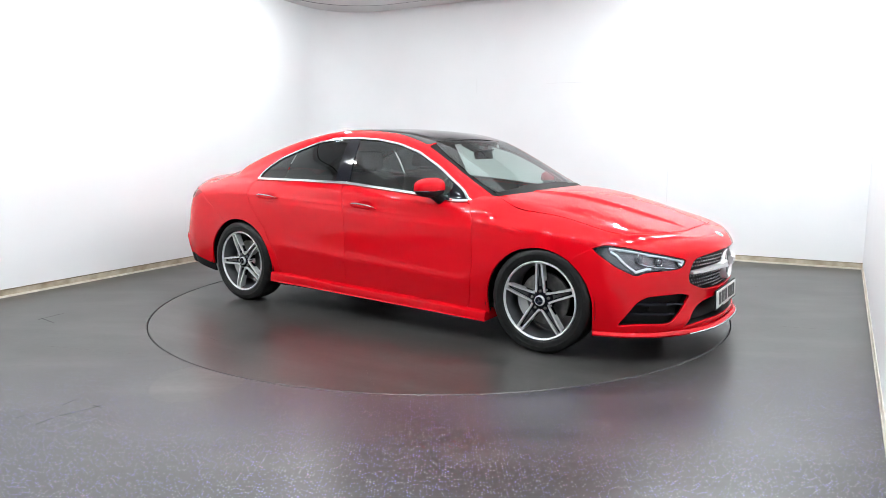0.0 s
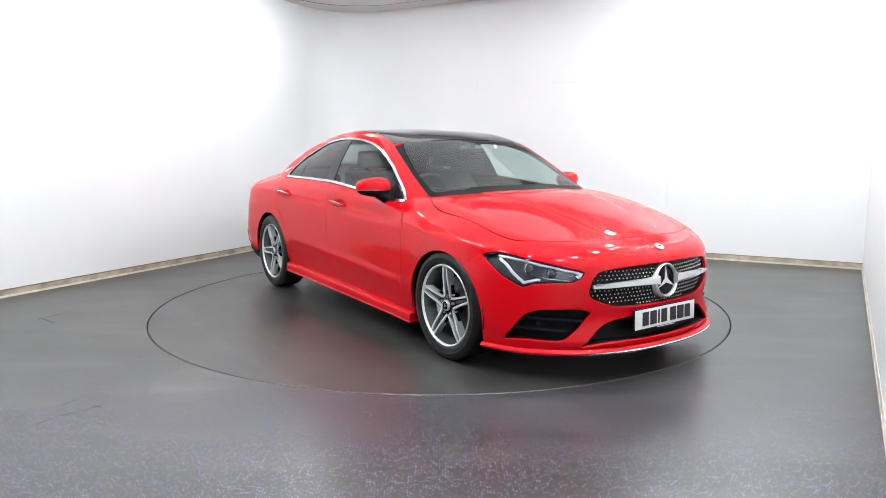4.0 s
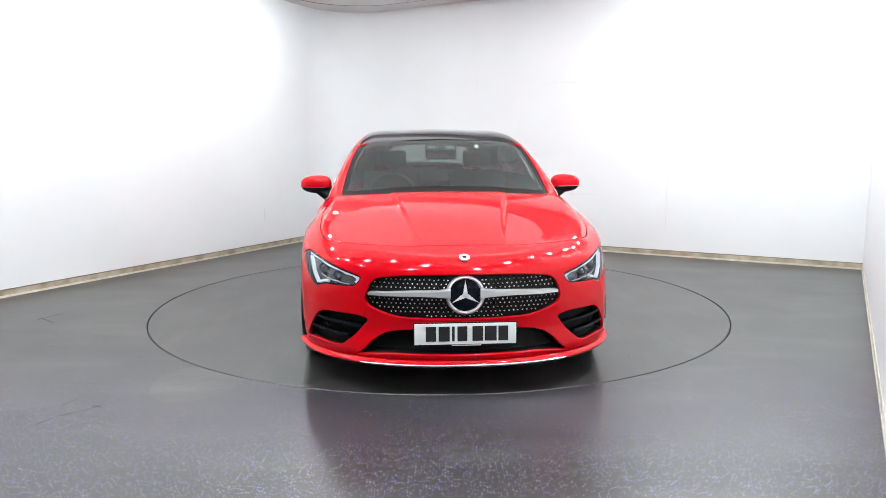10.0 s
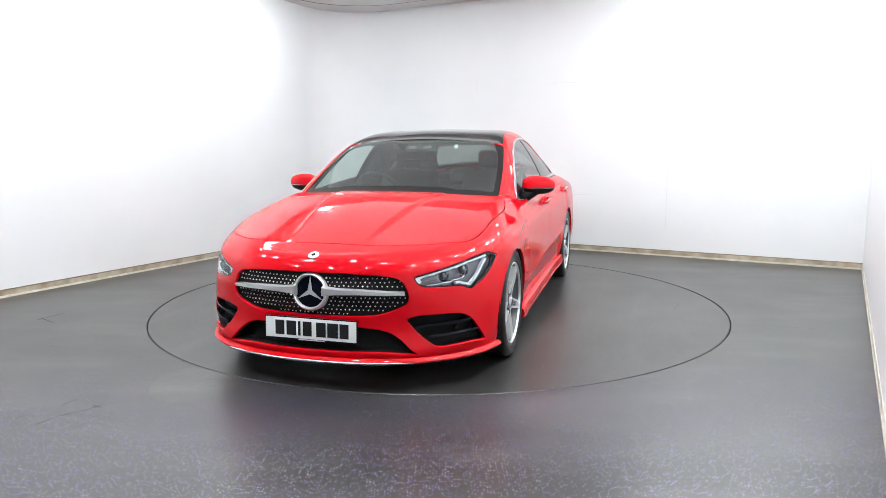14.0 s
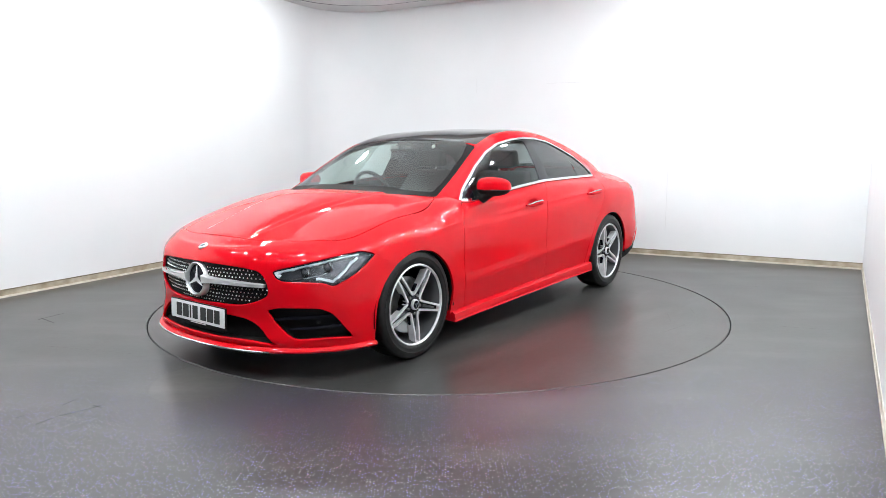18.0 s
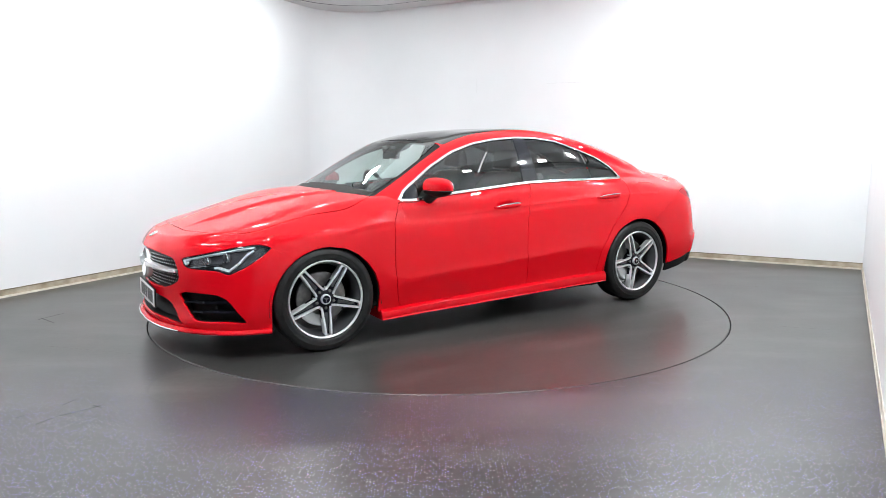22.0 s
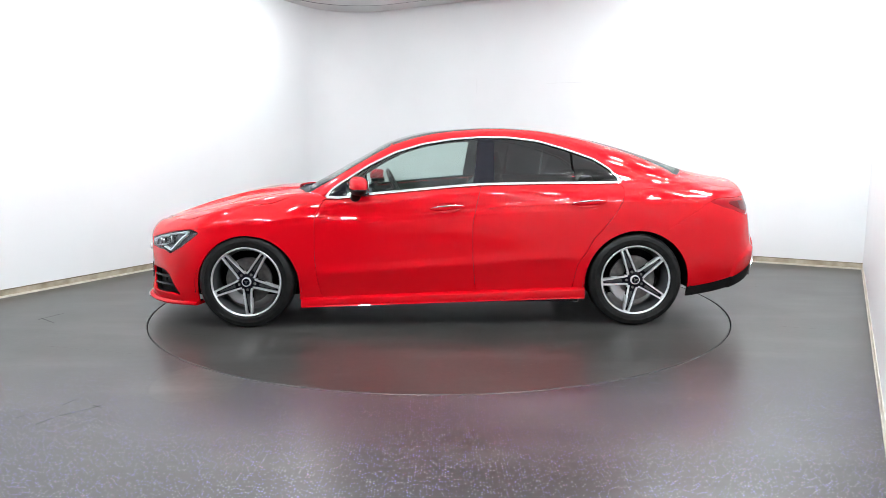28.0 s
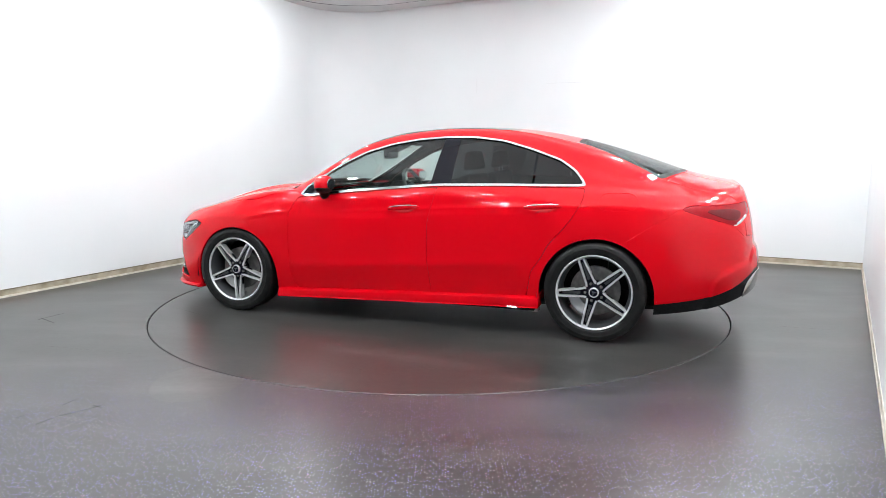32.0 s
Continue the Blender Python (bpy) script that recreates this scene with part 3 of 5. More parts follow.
def nose_view(s, points):
    """Unrolled round the front corner: Y - X across, Z up."""
    return np.maximum(inside_of(points, s.v[:, 1] - s.v[:, 0], s.v[:, 2]), 1.45 - s.v[:, 0])


def tail_view(s, points):
    """Unrolled round the rear corner: Y + X across, Z up."""
    return np.maximum(inside_of(points, s.v[:, 1] + s.v[:, 0], s.v[:, 2]), s.v[:, 0] + 1.45)


def panel(name, s, material, parent, label="", lip=0.014, both=False, flip=False, depth=0.0, roll=0.002):
    """A panel from a piece of skin, its edges turned in by the lip. both: with its mirror image as one; flip: the mirror image."""
    if depth:
        s = s.moved(depth)
    v, n, f = s.v.copy(), s.n.copy(), [tuple(q) for q in s.f]
    if flip:
        v[:, 1] *= -1
        n[:, 1] *= -1
        f = [q[::-1] for q in f]
    if both:
        k = len(v)
        on = np.abs(v[:, 1]) < 2e-5
        other = np.where(on, np.arange(k), np.arange(k) + k)
        w, m = v * (1, -1, 1), n * (1, -1, 1)
        n[on, 1] = 0
        f = f + [tuple(int(other[i]) for i in q[::-1]) for q in f]
        v, n = np.concatenate([v, w]), np.concatenate([n, m])
    n = n / np.maximum(np.linalg.norm(n, axis=1, keepdims=True), 1e-9)
    count = {}
    for q in f:
        for a, b in zip(q, q[1:] + q[:1]):
            count[(a, b)] = count.get((a, b), 0) + 1
    edges = [e for e in count if (e[1], e[0]) not in count]
    nv, nn = [tuple(x) for x in v], [tuple(x) for x in n]
    if lip:
        if both:
            edges = [e for e in edges if abs(v[e[0], 1]) > 1e-4 or abs(v[e[1], 1]) > 1e-4]
        out = {}
        for a, b in edges:
            d = v[b] - v[a]
            d = np.cross(d / max(np.linalg.norm(d), 1e-9), n[a])
            for i in (a, b):
                out[i] = out.get(i, 0) + d
        made = {}
        for i, d in out.items():
            d = d / max(np.linalg.norm(d), 1e-9)
            ring = [i]
            for q in (0.35, 0.75, 1.15, 1.5708):
                ring.append(len(nv))
                nv.append(tuple(v[i] + d * roll * math.sin(q) - n[i] * roll * (1 - math.cos(q))))
                nn.append(tuple(d * math.sin(q) + n[i] * math.cos(q)))
            ring.append(len(nv))
            nv.append(tuple(v[i] + d * roll - n[i] * max(lip, roll * 1.5)))
            nn.append(tuple(d))
            made[i] = ring
        for a, b in edges:
            ra, rb = made[a], made[b]
            for k in range(5):
                f.append((rb[k], ra[k], ra[k + 1], rb[k + 1]))
    me = mesh_of(name, nv, f)
    me.validate()
    ob = new(name, me)
    finish(ob, material, parent, label, 60)
    if len(me.vertices) == len(nn):
        me.normals_split_custom_set_from_vertices(nn)
    return ob


def grid_skin(g, n):
    k = g.shape[1]
    f = [(i * k + j, (i + 1) * k + j, (i + 1) * k + j + 1, i * k + j + 1) for i in range(g.shape[0] - 1) for j in range(k - 1)]
    return Skin(g, n, f)


def grid_normals(g):
    du, dv = np.gradient(g, axis=0), np.gradient(g, axis=1)
    n = np.cross(du, dv)
    size = np.linalg.norm(n, axis=2, keepdims=True)
    n = n / np.maximum(size, 1e-12)
    for j in range(g.shape[1] - 2, g.shape[1]):
        bad = size[:, j, 0] < 1e-9
        n[bad, j] = n[bad, j - 1]
    return n


def body_skins():
    front, rear, foot = skin()
    c = sum(SIDE_STEPS)
    nf, nr, nt = grid_normals(front), grid_normals(rear), grid_normals(foot)
    whole = grid_normals(np.concatenate([front[:, :c + 1], rear[1:, :c + 1]]))
    nf[:, :c - 4] = whole[:len(front), :c - 4]
    nr[:, :c - 4] = whole[len(front) - 1:, :c - 4]
    # normals lie in the mirror plane along the middle
    nf[:, -1, 1] = nr[:, -1, 1] = nt[:, -1, 1] = 0
    nf[0, :, 1] = 0
    nr[-1, :, 1] = 0
    return [join_skins([grid_skin(g, n)]) for g, n in ((front, nf), (rear, nr), (foot, nt))]


# ---- materials of the car ----
def car_paint():
    m, t, b = nodes_of("red_car_paint")
    b.inputs["Base Color"].default_value = (0.58, 0.0016, 0.0075, 1)
    b.inputs["Roughness"].default_value = 0.42
    b.inputs["Specular IOR Level"].default_value = 0.0
    b.inputs["Coat Weight"].default_value = 0.8
    b.inputs["Coat IOR"].default_value = 1.44
    b.inputs["Coat Roughness"].default_value = 0.025
    tc = t.nodes.new("ShaderNodeTexCoord")
    flake = node(t, "ShaderNodeTexNoise", Scale=900.0, Detail=2.0)
    dust = node(t, "ShaderNodeTexNoise", Scale=5.0, Detail=6.0)
    for n in (flake, dust):
        link(t, tc.outputs["Object"], n.inputs["Vector"])
    mr = node(t, "ShaderNodeMapRange", To_Min=0.36, To_Max=0.5)
    link(t, flake.outputs["Fac"], mr.inputs["Value"])
    link(t, mr.outputs["Result"], b.inputs["Roughness"])
    md = node(t, "ShaderNodeMapRange", From_Min=0.35, From_Max=0.75, To_Min=0.002, To_Max=0.007)
    link(t, dust.outputs["Fac"], md.inputs["Value"])
    link(t, md.outputs["Result"], b.inputs["Coat Roughness"])
    return m


def pane(name, tint, ior=1.5, most=1.0):
    """Thin glass: tinted see-through, with a mirror sheen by Fresnel."""
    m = bpy.data.materials.new(name)
    m.use_nodes = True
    t = m.node_tree
    t.nodes.remove(t.nodes["Principled BSDF"])
    out = t.nodes["Material Output"]
    tr = t.nodes.new("ShaderNodeBsdfTransparent")
    tr.inputs["Color"].default_value = (*tint, 1)
    gl = t.nodes.new("ShaderNodeBsdfGlossy")
    gl.inputs["Roughness"].default_value = 0.0
    # sheen of a thin pane, the same from both of its sides
    lw = node(t, "ShaderNodeLayerWeight", Blend=0.5)
    power = t.nodes.new("ShaderNodeMath")
    power.operation = "POWER"
    power.inputs[1].default_value = 5.0
    link(t, lw.outputs["Facing"], power.inputs[0])
    base = 2 * ((ior - 1) / (ior + 1)) ** 2
    fr = node(t, "ShaderNodeMapRange", To_Min=base, To_Max=most)
    link(t, power.outputs["Value"], fr.inputs["Value"])
    mx = t.nodes.new("ShaderNodeMixShader")
    link(t, fr.outputs["Result"], mx.inputs[0])
    link(t, tr.outputs["BSDF"], mx.inputs[1])
    link(t, gl.outputs["BSDF"], mx.inputs[2])
    link(t, mx.outputs["Shader"], out.inputs["Surface"])
    return m


RED = car_paint()
CLEAR = pane("green_tinted_glass", (0.74, 0.84, 0.81), 1.45)
DARKGLASS = pane("dark_privacy_glass", (0.05, 0.053, 0.057), 1.36)
REARGLASS = pane("tinted_rear_glass", (0.30, 0.325, 0.32), 1.36, 0.6)
LENS = pane("clear_lamp_lens", (0.93, 0.95, 0.97), 1.3)
ROOFGLASS = plain("black_roof_glass", (0.006, 0.007, 0.008), 0.03, spec=0.6)
PIANO = plain("gloss_black_trim", (0.006, 0.006, 0.010), 0.08, spec=0.22)
BLACK = grain(plain("black_grained_plastic", (0.02, 0.02, 0.02), 0.55, spec=0.16), 60.0, (0.004, 0.004, 0.0042), (0.008, 0.008, 0.0084), bump=0.15)
RUBBER = grain(plain("tyre_rubber", (0.02, 0.02, 0.02), 0.5, spec=0.28), 25.0, (0.006, 0.006, 0.006), (0.013, 0.013, 0.0127), bump=0.1, rough=(0.26, 0.46))
CHROME = plain("polished_chrome", (0.62, 0.63, 0.64), 0.1, 1.0)
SATIN = plain("satin_silver", (0.76, 0.76, 0.77), 0.27, 0.6)
ALLOY = grain(plain("machined_alloy", (0.72, 0.72, 0.73), 0.4, 0.7), 40.0, (0.78, 0.78, 0.79), (0.88, 0.88, 0.89), rough=(0.26, 0.38))
GUNMETAL = plain("dark_grey_wheel_paint", (0.060, 0.062, 0.066), 0.35, 0.4, 0.2)
STEEL = grain(plain("brake_disc_steel", (0.25, 0.24, 0.23), 0.45, 0.9), 30.0, (0.16, 0.155, 0.15), (0.26, 0.25, 0.24))
SEAT = grain(plain("black_leather", (0.03, 0.03, 0.032), 0.5), 80.0, (0.012, 0.012, 0.013), (0.020, 0.020, 0.021), bump=0.2)
LINING = grain(plain("dark_cabin_lining", (0.05, 0.05, 0.052), 0.75), 50.0, (0.020, 0.020, 0.021), (0.032, 0.032, 0.034), bump=0.1)
WHITEPLATE = plain("white_reflective_plate", (0.80, 0.81, 0.80), 0.3)
INK = plain("black_plate_ink", (0.01, 0.01, 0.01), 0.4)
TAILRED = plain("red_tail_lamp_plastic", (0.30, 0.002, 0.008), 0.15, coat=0.1, spec=0.15)
TAILDARK = plain("dark_red_lamp_inner", (0.12, 0.001, 0.005), 0.2, coat=0.2, spec=0.3)
PIN = plain("bright_pin_plating", (0.82, 0.82, 0.83), 0.35, 0.4)
BARREL = plain("grey_barrel_paint", (0.075, 0.077, 0.082), 0.35, 0.4, 0.2)
LAMPGREY = plain("lamp_housing_grey", (0.20, 0.20, 0.215), 0.22, 0.7)
SENSOR = plain("pale_sensor_window", (0.30, 0.31, 0.31), 0.3)
DARKLENS = plain("dark_projector_glass", (0.17, 0.17, 0.185), 0.08, 0.5, coat=0.6)
LAMPWHITE = plain("white_light_guide", (0.74, 0.76, 0.79), 0.3, 0.0, 0.6)
EMBLEMDARK = plain("dark_blue_emblem_disc", (0.003, 0.004, 0.009), 0.15, spec=0.12)

# ---- the car ----
car = tagged(new("car"), "glossy red four-door saloon with black glass roof and star-spoke alloy wheels", "car")
FRONT, REAR, FOOT = body_skins()
FOOT = FOOT.keep(hood_z(FOOT.v[:, 0], FOOT.v[:, 1]) - 0.03 - FOOT.v[:, 2])
LINE = 0.0068
WHEEL_X, WHEEL_Y, WHEEL_R = 1.3645, 0.893, 0.328


def arch_cut(s, cx, cz, r):
    return r - np.hypot(s.v[:, 0] - cx, (s.v[:, 2] - cz) * np.where(s.v[:, 2] < cz, 0.55, 1.0)) if len(s.v) else np.zeros(0)


FRONT = FRONT.keep(arch_cut(FRONT, 1.352, 0.300, 0.358))
REAR = REAR.keep(arch_cut(REAR, -1.372, 0.312, 0.368))

# outlines: Y - X or X across, Z up
HEADLIGHT = rounded([(-1.615, 0.603), (-1.34, 0.645), (-1.088, 0.680), (-0.93, 0.694), (-0.818, 0.672), (-0.875, 0.632), (-0.988, 0.568), (-1.146, 0.514),
                     (-1.236, 0.538), (-1.533, 0.546), (-1.583, 0.562)], 2, 0.12)
SIDE_INTAKE = rounded([(-1.675, 0.387), (-1.564, 0.407), (-1.255, 0.404), (-1.155, 0.373), (-0.985, 0.220), (-1.155, 0.235), (-1.455, 0.230), (-1.565, 0.293)], 2, 0.14)
LOW_INTAKE = rounded([(-0.3, 0.352), (0.259, 0.345), (0.357, 0.336), (0.419, 0.317), (0.472, 0.281), (0.524, 0.226), (0.570, 0.19), (0.389, 0.214), (0.21, 0.216), (-0.3, 0.213)], 2, 0.14)
GRILLE = rounded([(-0.3, 0.630), (0.151, 0.629), (0.357, 0.619), (0.449, 0.605), (0.482, 0.580), (0.504, 0.535), (0.512, 0.496), (0.503, 0.462), (0.470, 0.442), (0.408, 0.418),
                  (0.335, 0.400), (0.208, 0.394), (-0.3, 0.391)], 2, 0.2)
BONNET = rounded([(2.069, -0.3), (2.068, 0.2), (2.05, 0.35), (1.975, 0.545), (1.835, 0.713), (1.74, 0.757), (1.625, 0.778), (1.465, 0.785), (1.28, 0.800), (1.125, 0.792),
                  (1.025, 0.758), (0.955, 0.705), (1.055, 0.42), (1.105, 0.15), (1.115, -0.3)], 2, 0.2)
FRONT_DOOR = rounded([(0.817, 0.9), (0.862, 0.813), (0.879, 0.772), (0.885, 0.51), (0.866, 0.324), (0.84, 0.212), (0.5, 0.213), (-0.1, 0.232), (-0.24, 0.238), (-0.218, 0.479),
                      (-0.217, 0.729), (-0.246, 0.864), (-0.277, 0.985), (-0.079, 0.974), (0.461, 0.927), (0.711, 0.897)], 2, 0.06)
REAR_DOOR = rounded([(-0.26, 0.988), (-0.23, 0.864), (-0.20, 0.729), (-0.20, 0.479), (-0.22, 0.238), (-0.55, 0.25), (-0.925, 0.266), (-0.925, 0.301), (-0.953, 0.445), (-1.02, 0.541),
                     (-1.059, 0.62), (-1.134, 0.703), (-1.207, 0.793), (-1.26, 0.885), (-1.277, 0.937), (-1.279, 0.992), (-0.709, 0.995)], 2, 0.06)
DAYLIGHT = rounded([(0.822, 0.906), (0.711, 0.902), (0.461, 0.932), (-0.079, 0.979), (-0.276, 0.993), (-0.709, 0.999), (-1.283, 0.999), (-1.262, 1.04), (-1.203, 1.106), (-1.097, 1.175),
                    (-0.896, 1.246), (-0.695, 1.304), (-0.49, 1.329), (-0.285, 1.331), (-0.081, 1.317), (0.122, 1.285), (0.323, 1.227), (0.521, 1.130), (0.60, 1.080), (0.717, 1.006), (0.765, 0.972)], 2, 0.1)
PILLAR = [(-0.283, 1.40), (-0.207, 0.9), (-0.361, 0.9), (-0.385, 1.40)]
SCREEN = rounded([(1.3, -0.3), (1.3, 0.66), (0.93, 0.668), (0.68, 0.640), (0.50, 0.605), (0.388, 0.558), (0.33, 0.50), (0.365, 0.35), (0.385, 0.1), (0.385, -0.3)], 2, 0.12)
SCREEN_EDGE = [(1.3, -0.4), (1.3, 0.712), (0.93, 0.709), (0.68, 0.682), (0.50, 0.650), (0.37, 0.622), (0.2, 0.595), (0.2, -0.4)]
ROOF_GLASS = rounded([(0.36, -0.3), (0.36, 0.612), (0.233, 0.590), (0.05, 0.556), (-0.2, 0.526), (-0.45, 0.509), (-0.665, 0.49), (-0.685, 0.3), (-0.69, -0.3)], 2, 0.12)
REAR_SCREEN = rounded([(-1.16, -0.3), (-1.16, 0.2), (-1.17, 0.385), (-1.354, 0.452), (-1.552, 0.525), (-1.70, 0.556), (-1.75, 0.54), (-1.84, 0.35), (-1.885, 0.15), (-1.895, -0.3)], 2, 0.12)
BOOT = rounded([(-1.90, -0.3), (-1.89, 0.16), (-1.845, 0.36), (-1.76, 0.555), (-1.90, 0.60), (-2.06, 0.635), (-2.16, 0.62), (-3.0, 0.6), (-3.0, -0.3)], 2, 0.1)
TAIL_LAMP = rounded([(-1.005, 0.876), (-1.105, 0.900), (-1.338, 0.900), (-1.80, 0.912), (-1.80, 0.845), (-1.715, 0.828), (-1.559, 0.787), (-1.468, 0.769), (-1.294, 0.806), (-1.128, 0.836)], 2, 0.12)

# the front: lamps and openings first, then bonnet, bumper and wings
head_skin, FRONT = FRONT.split(nose_view(FRONT, HEADLIGHT), 0.006)
intake_skin, FRONT = FRONT.split(nose_view(FRONT, SIDE_INTAKE))
low_skin, FRONT = FRONT.split(front_view(FRONT, LOW_INTAKE))
grille_skin, FRONT = FRONT.split(front_view(FRONT, GRILLE))
bonnet_skin, FRONT = FRONT.split(np.maximum(top_view(FRONT, BONNET), 0.6 - FRONT.v[:, 2]), LINE)
cowl_skin, FRONT = FRONT.split(np.maximum(top_view(FRONT, [(0.7, -0.3), (1.135, -0.3), (1.12, 0.15), (1.065, 0.43), (0.96, 0.70), (0.7, 0.72)]), 0.85 - FRONT.v[:, 2]))
bumper_skin, FRONT = FRONT.split(nose_view(FRONT, [(-3, 0.0), (-3, 0.9), (-1.16, 0.9), (-1.10, 0.66), (-0.82, 0.672), (-0.70, 0.62), (-0.5, 0.45), (-0.4, 0.0)]), 0.004)
wing_skin = FRONT.keep(np.maximum(LINE / 2 - side_view(FRONT, FRONT_DOOR), np.where(FRONT.v[:, 0] < 0.80, 1, -1)))
wing_skin = wing_skin.keep(np.maximum(0.80 - wing_skin.v[:, 0], 0.2 - wing_skin.v[:, 2]))
door_front = FRONT.keep(side_view(FRONT, FRONT_DOOR) + LINE / 2)

# the cabin and the tail
window_skin, SHELL = join_skins([REAR, FOOT]).split(side_view(join_skins([REAR, FOOT]), DAYLIGHT))
fd_skin, SHELL = SHELL.split(side_view(SHELL, FRONT_DOOR), LINE)
fd_skin = join_skins([door_front, fd_skin])
rd_skin, SHELL = SHELL.split(side_view(SHELL, REAR_DOOR), LINE)
tail_skin, SHELL = SHELL.split(tail_view(SHELL, TAIL_LAMP), 0.005)
boot_skin, SHELL = SHELL.split(np.maximum(np.maximum(top_view(SHELL, BOOT), 0.70 - SHELL.v[:, 2]), SHELL.v[:, 0] + 1.7), LINE)
rbump_skin, SHELL = SHELL.split(tail_view(SHELL, [(-0.2, 0.0), (-0.2, 0.40), (-0.639, 0.662), (-0.797, 0.762), (-1.005, 0.876), (-1.3, 0.80), (-1.46, 0.762), (-1.6, 0.70), (-3.0, 0.70), (-3.0, 0.0)]), 0.004)
valance_skin, rbump_skin = rbump_skin.split(tail_view(rbump_skin, [(-0.2, 0.0), (-0.2, 0.26), (-0.70, 0.262), (-0.886, 0.28), (-1.178, 0.335), (-1.408, 0.392), (-1.596, 0.452), (-1.76, 0.492), (-3.0, 0.50), (-3.0, 0.0)]))
screen_skin, SHELL = SHELL.split(np.maximum(top_view(SHELL, SCREEN), 0.80 - SHELL.v[:, 2]))
edge_skin, SHELL = SHELL.split(np.maximum(np.maximum(top_view(SHELL, SCREEN_EDGE), 0.36 - SHELL.v[:, 0]), 0.80 - SHELL.v[:, 2]))
roof_skin, SHELL = SHELL.split(np.maximum(np.maximum(top_view(SHELL, ROOF_GLASS), SHELL.v[:, 0] - 0.362), 1.2 - SHELL.v[:, 2]), 0.004)
rear_screen_skin, SHELL = SHELL.split(np.maximum(top_view(SHELL, REAR_SCREEN), 0.95 - SHELL.v[:, 2]), 0.004)
SHELL = SHELL.keep(np.where(SHELL.v[:, 0] > 0.80, 0.80 - SHELL.v[:, 2], 0.235 - SHELL.v[:, 2]))
fuel_skin, SHELL_L = SHELL.split(side_view(SHELL, rounded([(-1.372, 0.90), (-1.385, 0.945), (-1.42, 0.965), (-1.565, 0.965), (-1.605, 0.945), (-1.615, 0.90), (-1.60, 0.862), (-1.40, 0.857)], 2)), 0.004)

panel("bonnet", bonnet_skin, RED, car, "red bonnet with two raised creases", both=True)
bumper = panel("front_bumper", bumper_skin, RED, car, "red front bumper with black openings", 0.014, both=True, roll=0.004)
panel("windscreen_cowl", cowl_skin, BLACK, car, "black plastic cowl below the windscreen", both=True, depth=0.022)
band_skin, screen_skin = screen_skin.split(screen_skin.v[:, 2] - hood_z(screen_skin.v[:, 0], screen_skin.v[:, 1]) - 0.02)
panel("windscreen", screen_skin, CLEAR, car, "clear windscreen with a black surround", 0.0, both=True)
panel("windscreen_foot", band_skin, BLACK, car, "black band along the windscreen's foot", 0.0, both=True)
panel("windscreen_surround", edge_skin, BLACK, car, "", 0.01, both=True, depth=0.007)
roof = panel("glass_roof", roof_skin, ROOFGLASS, car, "glossy black glass roof panel", 0.008, both=True)
edge = top_view(rear_screen_skin, REAR_SCREEN)
panel("rear_screen_band", rear_screen_skin.keep(-0.035 - edge), BLACK, car, "black band round the rear window", 0.022, both=True)
rear_screen_skin = rear_screen_skin.keep(edge + 0.035)
panel("rear_screen", rear_screen_skin, REARGLASS, car, "dark tinted rear window", 0.0, both=True)
panel("boot_lid", boot_skin, RED, car, "red boot lid with a raised lip", both=True)
rear_bumper = panel("rear_bumper", rbump_skin, RED, car, "red rear bumper", both=True)
valance_skin = valance_skin.keep(tail_view(valance_skin, [(-0.5, 0.6), (-0.5, 0.19), (-0.886, 0.208), (-1.18, 0.258), (-1.40, 0.298), (-1.60, 0.332), (-1.80, 0.358), (-3.0, 0.37), (-3.0, 0.6)]))
panel("valance", valance_skin, BLACK, rear_bumper, "black lower valance", both=True, depth=0.004)
trim_skin = valance_skin.keep(tail_view(valance_skin, rounded([(-1.60, 0.425), (-1.74, 0.470), (-2.1, 0.47), (-2.1, 0.33), (-1.60, 0.315), (-1.56, 0.33)], 2)))
panel("exhaust_trim", trim_skin, CHROME, rear_bumper, "chrome exhaust surround", 0.01, depth=-0.006)
panel("exhaust_trim", trim_skin, CHROME, rear_bumper, "chrome exhaust surround", 0.01, depth=-0.006, flip=True)
panel("body_side", SHELL_L, RED, car, "red rear wing, roof frame and pillars", 0.006)
panel("body_side", SHELL, RED, car, "red rear wing, roof frame and pillars", 0.006, flip=True)
panel("fuel_flap", fuel_skin, RED, car)


def throat(name, s, depth, parent, flips=(False, True)):
    """Black walls that run from the edge of an opening back to its bottom."""
    count = {}
    for q in s.f:
        for a, b in zip(q, q[1:] + q[:1]):
            count[(a, b)] = 1
    rims = [e for e in count if (e[1], e[0]) not in count and not (abs(s.v[e[0], 1]) < 1e-4 and abs(s.v[e[1], 1]) < 1e-4)]
    for flip in flips:
        k = np.array((1, -1 if flip else 1, 1))
        vs, fs = [], []
        for a, b in rims:
            c = len(vs)
            vs += [s.v[a] - s.n[a] * 0.006, s.v[b] - s.n[b] * 0.006, s.v[b] - s.n[b] * depth, s.v[a] - s.n[a] * depth]
            fs.append((c, c + 1, c + 2, c + 3))
        sheet(name, [tuple(v * k) for v in vs], fs, BLACK, parent, "black inner wall of an opening", 30)


def both_sides(make):
    for flip in (False, True):
        make(flip, -1 if flip else 1)


